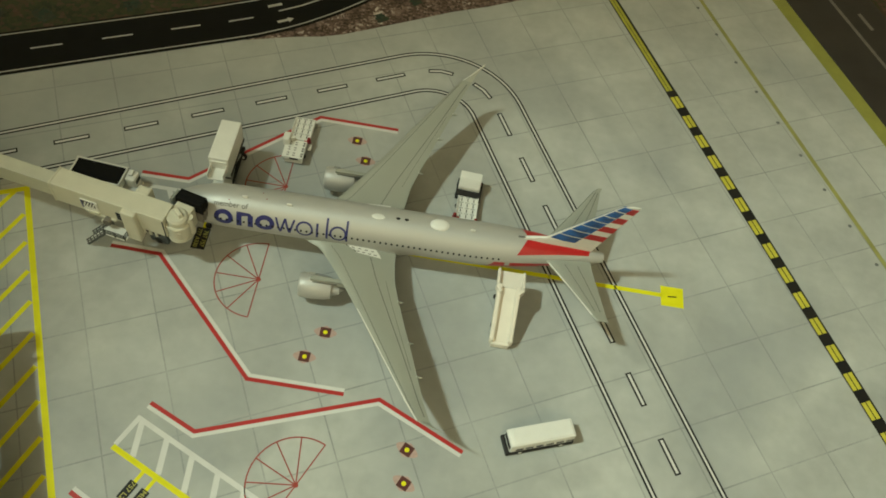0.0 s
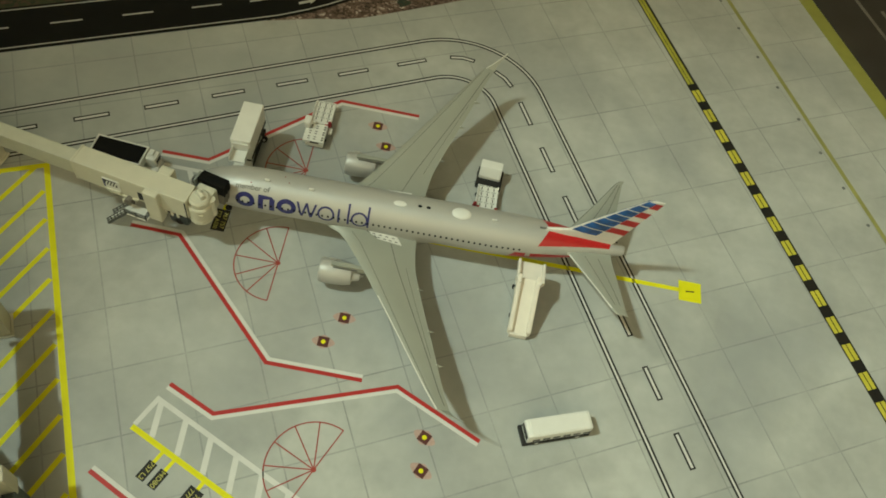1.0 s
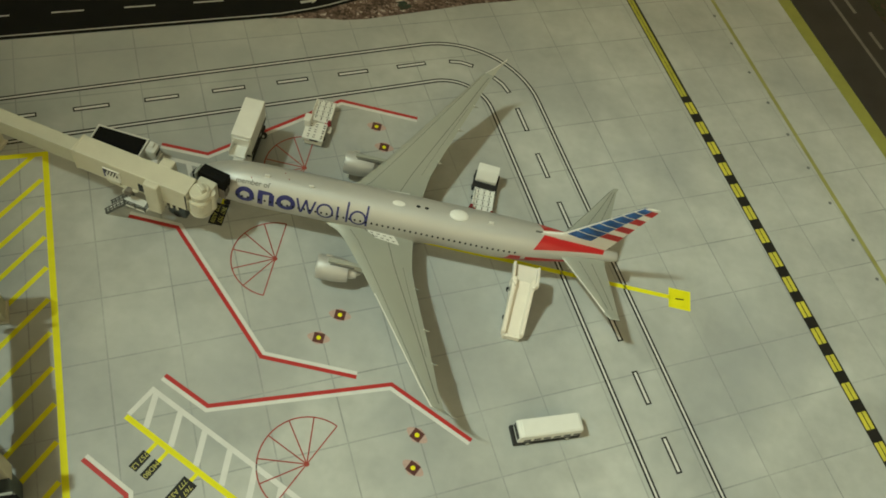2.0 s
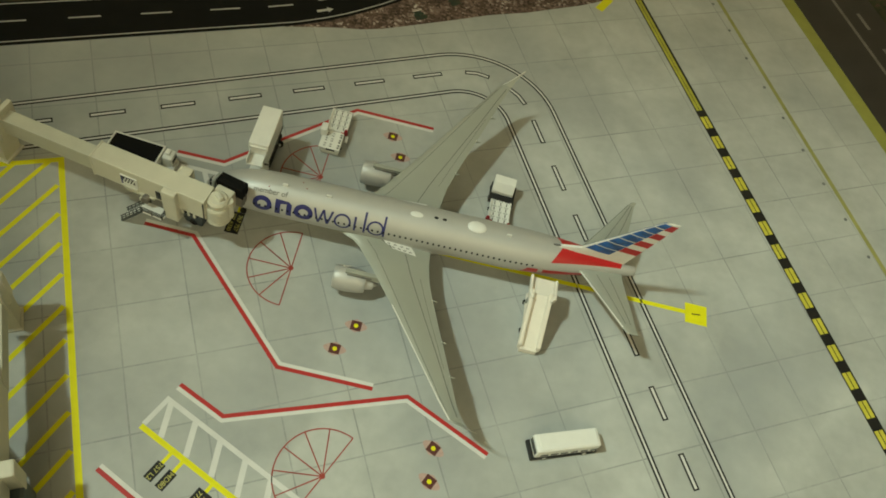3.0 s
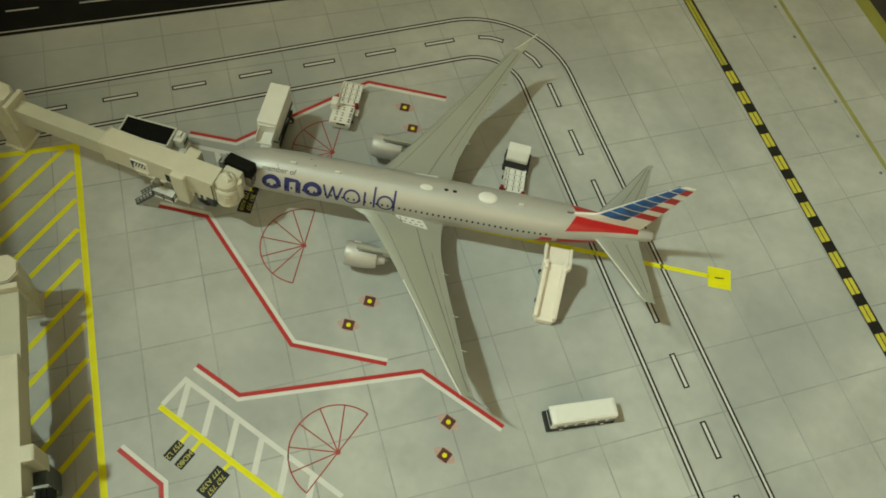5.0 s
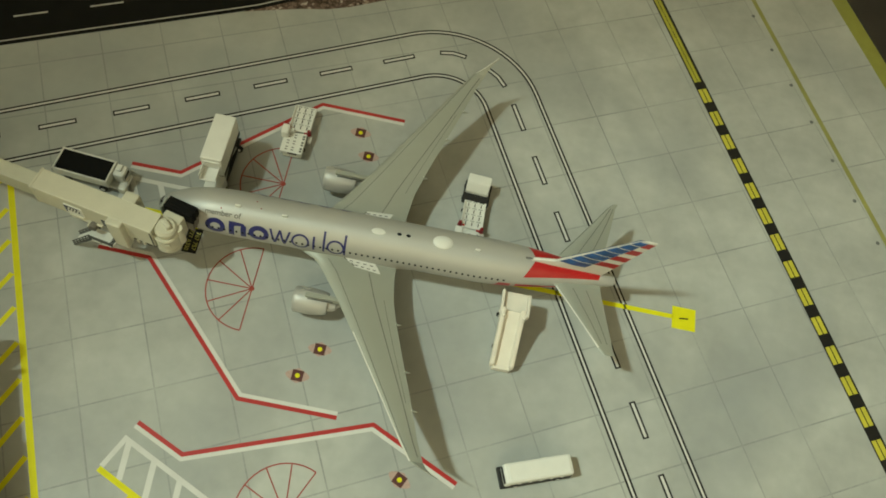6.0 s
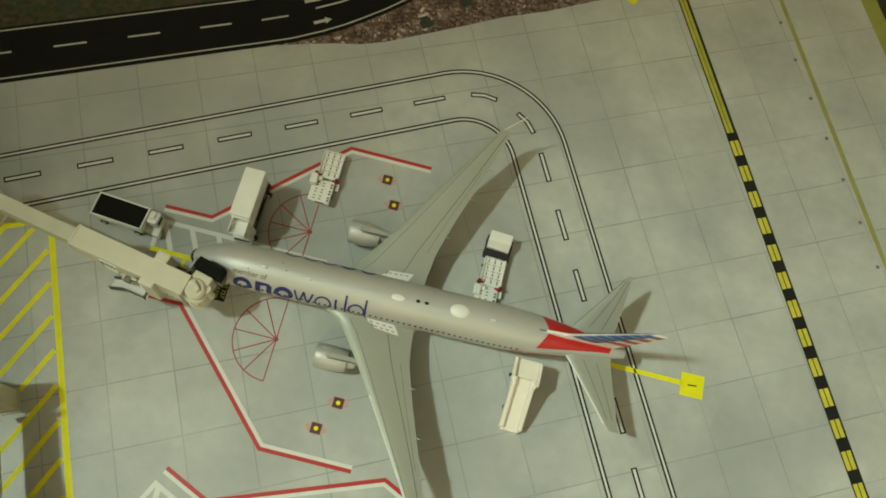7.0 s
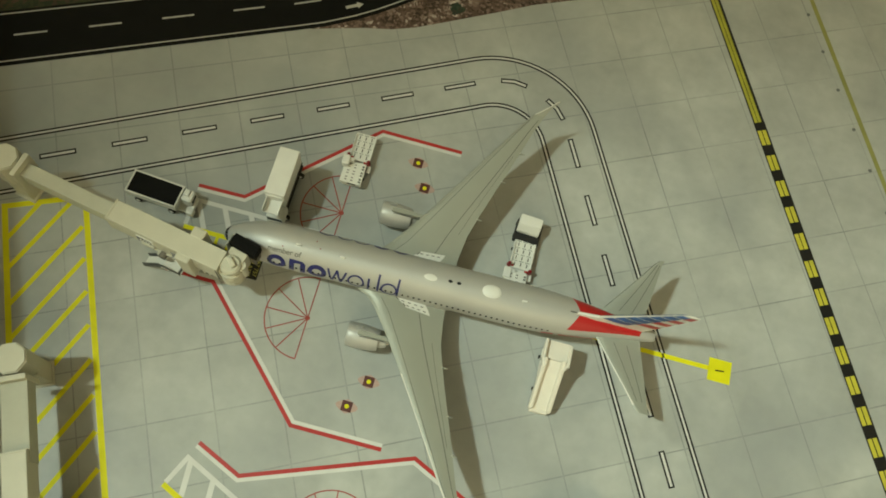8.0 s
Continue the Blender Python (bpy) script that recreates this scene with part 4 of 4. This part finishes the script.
    run = 10.2
    fall = math.degrees(math.atan2(sz, run))
    for i in range(9):
        part("step", box(bmesh.new(), (sx - 4.8 - 1.1 * i, sy, sz - 0.7 - 1.34 * i), (1.2, 3.6, 0.25)), "whiteplastic", st)
    for s in (-2.1, 2.1):
        for up, w in ((0.0, 0.9), (1.6, 0.3), (3.0, 0.3)):
            part("stringer" if up == 0 else "rail", box(bmesh.new(), (sx - 4.2 - run / 2, sy + s, sz / 2 + up), (math.hypot(run, sz), 0.3, w), ry=-fall), "railgrey", st)
        for i in range(6):
            part("baluster", box(bmesh.new(), (sx - 4.6 - 1.85 * i, sy + s, sz - 0.9 - 2.25 * i + 1.9), (0.3, 0.28, 3.0)), "railgrey", st)
    # cab and canopy
    cx, cy = L1 + 2.9, 0.2
    cab = part("cab", cyl(bmesh.new(), (cx, cy, 20.0), 4.3, 6.6, 36), "cream", br, "round cream cab", True)
    part("cab_floor", cyl(bmesh.new(), (cx, cy, 16.4), 4.5, 1.2, 36), "cream", cab, smooth=True)
    part("cab_ring", cyl(bmesh.new(), (cx, cy, 23.6), 4.5, 0.6, 36, r2=4.1), "cream", cab, smooth=True)
    part("cab_drum", cyl(bmesh.new(), (cx + 0.1, cy + 0.3, 25.0), 3.8, 2.4, 36), "cream", cab, smooth=True)
    part("cab_roof", cyl(bmesh.new(), (cx + 0.1, cy + 0.3, 26.6), 3.8, 0.8, 36, r2=3.0), "cream", cab, smooth=True)
    part("cab_fin", box(bmesh.new(), (cx + 0.4, cy + 0.9, 27.6), (4.8, 2.1, 1.9), 0.5, rz=-35, taper=0.8), "cream", cab)
    part("cab_window", box(bmesh.new(), (cx + 2.2, cy - 3.75, 20.6), (1.6, 0.5, 2.2), 0.15, rz=30), "cream", cab)
    part("cab_slot", box(bmesh.new(), (cx - 3.4, cy - 4.0, 21.6), (0.5, 0.5, 9.6)), "rubber", cab)
    part("cab_side", cyl(bmesh.new(), (cx + 3.4, cy + 1.8, 21.0), 1.7, 8.8, 20), "cream", cab, smooth=True)
    part("cab_front", box(bmesh.new(), (cx + 0.2, cy + 4.2, 21.2), (7.0, 4.6, 9.4), 0.6, rz=-3.5), "cream", cab)
    hood = bmesh.new()
    for i in range(6):
        box(hood, (L1 + 3.9 + 0.04 * i, 7.4 + 0.74 * i, 24.4 + 0.2 * (i % 2)), (10.6 - 0.3 * (i % 2), 0.74, 5.4 - 0.2 * i), 0.1, rz=-3.5)
    part("canopy", hood, "hood", br, "black pleated canopy against the fuselage")
    pleats = bmesh.new()
    for i in range(6):
        box(pleats, (L1 + 4.2 + 0.04 * i, 7.2 + 0.74 * i, 19.4), (9.4 - 0.7 * (i % 2), 0.74, 5.2), 0.12, rz=-3.5)
    part("canopy_pleats", pleats, "curtain", br, "grey brown pleated curtain under the canopy")
    part("canopy_frame", box(bmesh.new(), (L1 - 1.9, 8.6, 22.4), (0.9, 4.6, 9.0), 0.3, rz=-3.5), "greyplastic", br, "grey canopy frame")
    return br


jet_bridge((-172.0, -1.6, 0), -10.5, "jet bridges", 5.4, 200)
jet_bridge((-141.0, -70.6, 0), -64.3, "jet bridges", 8.6, 250, 28.0)


# ---- ground vehicles ----
def catering_truck():
    t = thing("catering_truck", "white high-lift catering truck beside the nose", "truck", (-79.4, 24.0, 0), 0)
    part("chassis", box(bmesh.new(), (0, 1, 2.6), (6.2, 24, 1.6), 0.2), "rubber", t, "black chassis")
    part("cab", box(bmesh.new(), (0, -10.5, 4.6), (7.0, 6.0, 5.6), 0.6), "whiteplastic", t, "white driver cab")
    part("windscreen", box(bmesh.new(), (0, -13.45, 5.6), (6.0, 0.2, 2.2)), "glass", t)
    for s in (-1, 1):
        part("scissor_lift", box(bmesh.new(), (s * 2.3, 1, 7.0), (0.8, 16, 0.9), rx=26), "greyplastic", t)
        part("scissor_lift", box(bmesh.new(), (s * 2.3, 1, 7.0), (0.8, 16, 0.9), rx=-26), "greyplastic", t)
    b = part("box_body", box(bmesh.new(), (0, 0.6, 15.8), (8.0, 19.8, 11.0), 0.55), "whiteplastic", t, "raised white box body")
    part("side_skirt", box(bmesh.new(), (4.05, 0.6, 11.6), (0.3, 19.4, 1.4)), "rubber", b, "dark lower trim")
    part("front_bar", box(bmesh.new(), (0, -9.6, 19.6), (6.2, 0.6, 0.5), 0.1), "whiteplastic", b)
    part("bridge_plate", box(bmesh.new(), (0, -12.2, 15.2), (6.4, 5.6, 0.6), 0.1), "whiteplastic", t, "white bridge plate to the door")
    for s in (-1, 1):
        part("side_guard", box(bmesh.new(), (s * 3.1, -12.2, 16.8), (0.35, 5.4, 2.8), 0.1), "whiteplastic", t)
    wheels(t, [(-3.0, -10), (3.0, -10), (-3.0, 9), (3.0, 9)], 1.7, 1.2)


def loader(place, turn, lift):
    t = thing("cargo_loader", "white low cargo loader with roller deck and red lamps", "cargo loader", place, turn, "cargo loaders")
    part("chassis", box(bmesh.new(), (0, 0, 1.5), (7.4, 22.5, 1.4), 0.2), "whiteplastic", t)
    main = part("main_deck", box(bmesh.new(), (0.6, 5.6, 2.9), (8.6, 12.4, 1.3), 0.4), "whiteplastic", t, "white roller deck")
    front = part("front_deck", box(bmesh.new(), (-0.2, -7.0, 3.0 + lift), (8.8, 9.6, 1.5), 0.25), "whiteplastic", t, "white raised front deck")
    for i in range(3):
        for j in range(4):
            part("roller", box(bmesh.new(), (-1.9 + 2.5 * i, 1.2 + 2.8 * j, 3.6), (0.42, 1.5, 0.2)), "panel", main)
            part("roller", box(bmesh.new(), (-1.9 + 2.5 * i, 2.55 + 2.8 * j, 3.6), (1.7, 0.3, 0.16)), "greyplastic", main)
    for i in range(3):
        for j in range(3):
            for dy in (-0.6, 0.6):
                part("roller", box(bmesh.new(), (-2.3 + 2.4 * i + (0.8 if i == 2 else 0), -10.0 + 2.9 * j + dy, 3.8 + lift), (0.9, 0.36 if i < 2 else 0.75, 0.16)), "panel", front)
    for s in (-1, 1):
        rail = part("side_rail", box(bmesh.new(), (0.6 + s * 4.1, 5.4, 3.9), (0.4, 11.4, 0.7), 0.1), "whiteplastic", main)
        for k in range(5):
            part("rail_stop", box(bmesh.new(), (0.6 + s * 4.1, 0.8 + 2.25 * k, 4.4), (0.5, 0.7, 0.6), 0.1), "whiteplastic", rail)
    part("front_slot", box(bmesh.new(), (0.4, -11.82, 3.0 + lift), (3.6, 0.15, 0.8)), "rubber", front)
    tall = 4.2 if lift > 1 else 1.6
    bm = box(bmesh.new(), (-4.0, -3.4, 3.1 + lift + tall / 2), (3.0, 4.4, tall), min(0.8, tall * 0.3))
    box(bm, (-2.0, -2.2, 3.1 + lift + tall * 0.3), (2.2, 1.6, tall * 0.6), 0.3)
    part("operator_cab", bm, "whiteplastic", t, "small white operator cab")
    for x, y in ((-4.0, 0.2), (4.6, -1.2)):
        part("lamp", cyl(bmesh.new(), (x, y, 4.7), 0.95, 2.2, 12, r2=0.7), "darkred", t, "red lamp")
        part("lamp_bracket", box(bmesh.new(), (x * 0.82, y, 3.7), (2.4, 0.7, 0.5), 0.1), "red", t, "red lamp bracket")
    part("side_step", box(bmesh.new(), (5.2, -3.0, 2.4), (1.4, 3.0, 0.8), 0.1), "whiteplastic", t)
    wheels(t, [(-3.4, 8), (3.4, 8), (-3.4, -7), (3.4, -7)], 0.9, 0.9)


def tractor():
    t = thing("box_truck", "small white covered cart on a black chassis", "truck", (18.4, 34.6, 0), -3)
    part("chassis", box(bmesh.new(), (0.2, -0.2, 2.3), (10.6, 9.4, 2.6), 0.4), "rubber", t, "black chassis")
    body = bmesh.new()
    prof = [(4.6, 3.4), (4.6, 8.8), (0.6, 8.8), (-1.5, 5.2), (-1.5, 3.4)]
    a = [body.verts.new((-4.5, y, z)) for y, z in prof]
    b = [body.verts.new((4.5, y, z)) for y, z in prof]
    body.faces.new(a), body.faces.new(b[::-1])
    for i in range(5):
        body.faces.new((a[i], a[(i + 1) % 5], b[(i + 1) % 5], b[i]))
    bmesh.ops.bevel(body, geom=list(body.edges), offset=0.25, segments=2, affect="EDGES")
    part("cover", body, "whiteplastic", t, "white sloping cover")
    wheels(t, [(-4.1, -2.6), (4.3, -2.6), (-4.1, 2.8), (4.3, 2.8)], 1.2, 1.2)


def stairs_truck():
    t = thing("passenger_stairs", "white mobile passenger stairs at the rear door", "boarding stairs", (38.0, -21.5, 0), 0)
    part("chassis", box(bmesh.new(), (-0.4, 0, 2.0), (6.6, 22, 1.6), 0.3), "warmwhite", t)
    wheels(t, [(-3.4, 7.6), (3.2, 7.6), (-3.4, -5), (3.2, -5)], 1.2, 1.0)
    rise = math.degrees(math.atan2(12.0, 17.5))
    ramp = part("ramp", box(bmesh.new(), (-0.5, -4.4, 8.2), (6.4, 21.4, 1.0), 0.2, rx=rise), "warmwhite", t, "white stair flight")
    for s, o in ((-1, -0.5), (1, -0.5)):
        bm = bmesh.new()
        pts = [(-13.2, 1.6), (-13.2, 5.2), (4.2, 17.4), (4.2, 13.0)]
        a = [bm.verts.new((o + s * 3.5 - 0.8, y, z)) for y, z in pts]
        b = [bm.verts.new((o + s * 3.5 + 0.8, y, z)) for y, z in pts]
        bm.faces.new(a), bm.faces.new(b[::-1])
        for i in range(4):
            bm.faces.new((a[i], a[(i + 1) % 4], b[(i + 1) % 4], b[i]))
        bmesh.ops.bevel(bm, geom=list(bm.edges), offset=0.35, segments=2, affect="EDGES")
        part("side_wall", bm, "warmwhite", t, "white side wall")
    plat = part("platform", box(bmesh.new(), (0, 7.6, 13.6), (10.2, 8.2, 0.9), 0.2), "warmwhite", t, "white top platform")
    for s in (-1, 1):
        part("platform_wall", box(bmesh.new(), (s * 4.7, 7.2 - (0.6 if s > 0 else 0), 14.9), (1.1, 8.6, 2.6), 0.4), "warmwhite", plat)
        part("flare", box(bmesh.new(), (s * 4.2 - 0.1, 2.7, 14.6), (1.1, 3.4, 3.4), 0.4, rz=-28 * s), "warmwhite", plat)
        part("support", box(bmesh.new(), (s * 3.4, 6.5, 8.0), (0.8, 0.8, 11)), "greyplastic", plat)
    part("foot", box(bmesh.new(), (-0.6, -13.2, 1.8), (6.6, 1.2, 2.6), 0.2), "warmwhite", t)


def bus():
    t = thing("airport_bus", "white airport bus with dark windows on a black base", "bus", (54.0, -68.5, 0), 19.6)
    part("base", box(bmesh.new(), (-0.3, 0, 1.3), (24.8, 7.2, 1.9), 0.35), "rubber", t, "black lower body")
    body = box(bmesh.new(), (0.2, 0, 5.1), (23.6, 6.8, 6.0), 0.9)
    b = part("body", body, "whiteplastic", t, "white body")
    part("roof_cap", box(bmesh.new(), (0.5, 0, 8.1), (21.0, 5.6, 0.5), 0.2), "whiteplastic", b)
    for s in (-1, 1):
        for i in range(6):
            part("side_window", box(bmesh.new(), (-8.2 + 3.7 * i, s * 3.42, 4.3), (2.7, 0.12, 1.3)), "glass", b, "dark side window")
    part("windscreen", box(bmesh.new(), (-11.62, 0, 5.4), (0.15, 5.6, 2.8)), "glass", b, "dark windscreen")
    part("windscreen", box(bmesh.new(), (11.98, 0, 5.6), (0.15, 5.2, 2.2)), "glass", b)
    wheels(t, [(-7.6, -3.2), (-7.6, 3.2), (7.4, -3.2), (7.4, 3.2)], 1.4, 0.9)


def black_bed_truck():
    t = thing("flatbed_truck", "white truck with an open black load bed", "truck", (-126.6, 9.2, 0), -4.5)
    part("chassis", box(bmesh.new(), (1.5, 0, 2.2), (24, 6.4, 1.6), 0.2), "whiteplastic", t)
    bed = part("load_bed", box(bmesh.new(), (0, 0, 6.2), (20.8, 9.6, 3.4), 0.3), "whiteplastic", t, "white bed frame")
    part("bed_cover", box(bmesh.new(), (0, 0, 7.98), (19.4, 8.5, 0.16)), "hood", bed, "black bed cover")
    for s in (-1, 1):
        part("bed_rim", box(bmesh.new(), (0, s * 4.5, 8.1), (20.8, 0.6, 0.6), 0.12), "whiteplastic", bed)
        part("bed_rim", box(bmesh.new(), (s * 10.05, 0, 8.1), (0.6, 9.6, 0.6), 0.12), "whiteplastic", bed)
    cab = part("cab", box(bmesh.new(), (12.6, 1.9, 5.0), (4.4, 5.2, 5.6), 1.1), "whiteplastic", t, "white driver cab")
    part("cab_roof", box(bmesh.new(), (12.2, 2.6, 8.0), (2.2, 2.8, 1.3), 0.55), "whiteplastic", cab)
    part("windscreen", box(bmesh.new(), (14.82, 1.9, 5.6), (0.2, 3.4, 1.8)), "glass", cab)
    part("bumper", box(bmesh.new(), (14.6, 1.2, 2.6), (2.4, 4.6, 1.6), 0.4), "whiteplastic", t)
    part("tow_head", box(bmesh.new(), (14.6, -2.6, 2.4), (3.0, 2.8, 3.2), 0.7), "whiteplastic", t, "small white tow head")
    part("rear_lug", box(bmesh.new(), (-10.7, 2, 4.6), (0.8, 1.6, 2), 0.2), "whiteplastic", t)
    wheels(t, [(-6.4, -4.2), (-6.4, 4.2), (7.4, -4.2), (7.4, 4.2)], 1.5, 1.1)


catering_truck()
loader((-55.8, 46.0, 0), 0, 1.2)
loader((18.0, 18.6, 0), 0, 0.4)
tractor()
stairs_truck()
bus()
black_bed_truck()


# ---- concrete slabs of the printed sheet, the last pieces ----
def slabs():
    gap = 0.27
    h = TILE / 2 - gap
    bm = bmesh.new()
    prism(bm, [(-h, -h), (h, -h), (h, h), (-h, h)], -0.02, 0.0)
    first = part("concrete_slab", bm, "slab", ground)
    data = first.data
    bpy.data.objects.remove(first)
    spare = bmesh.new()
    u = Vector((math.cos(radians(GRID)), math.sin(radians(GRID))))
    v = Vector((-u.y, u.x))
    org = Vector((-1.7, -0.55))
    for i in range(-26, 27):
        for j in range(-26, 27):
            c = org + u * TILE * (i + 0.5) + v * TILE * (j + 0.5)
            if not (-560 < c.x < 570 and -360 < c.y < 480):
                continue
            near = -205 < c.x < 195 and -135 < c.y < 205
            if near:
                o = new("concrete_slab", data)
                o.parent = ground
                o.matrix_basis = pose(c.x * MM, c.y * MM, 0, 0, 0, GRID)
            else:
                ps = [c + u * a * h + v * b * h for a, b in ((-1, -1), (1, -1), (1, 1), (-1, 1))]
                prism(spare, [tuple(p) for p in ps], -0.02, 0.0)
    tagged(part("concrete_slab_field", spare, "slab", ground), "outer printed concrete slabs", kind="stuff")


slabs()
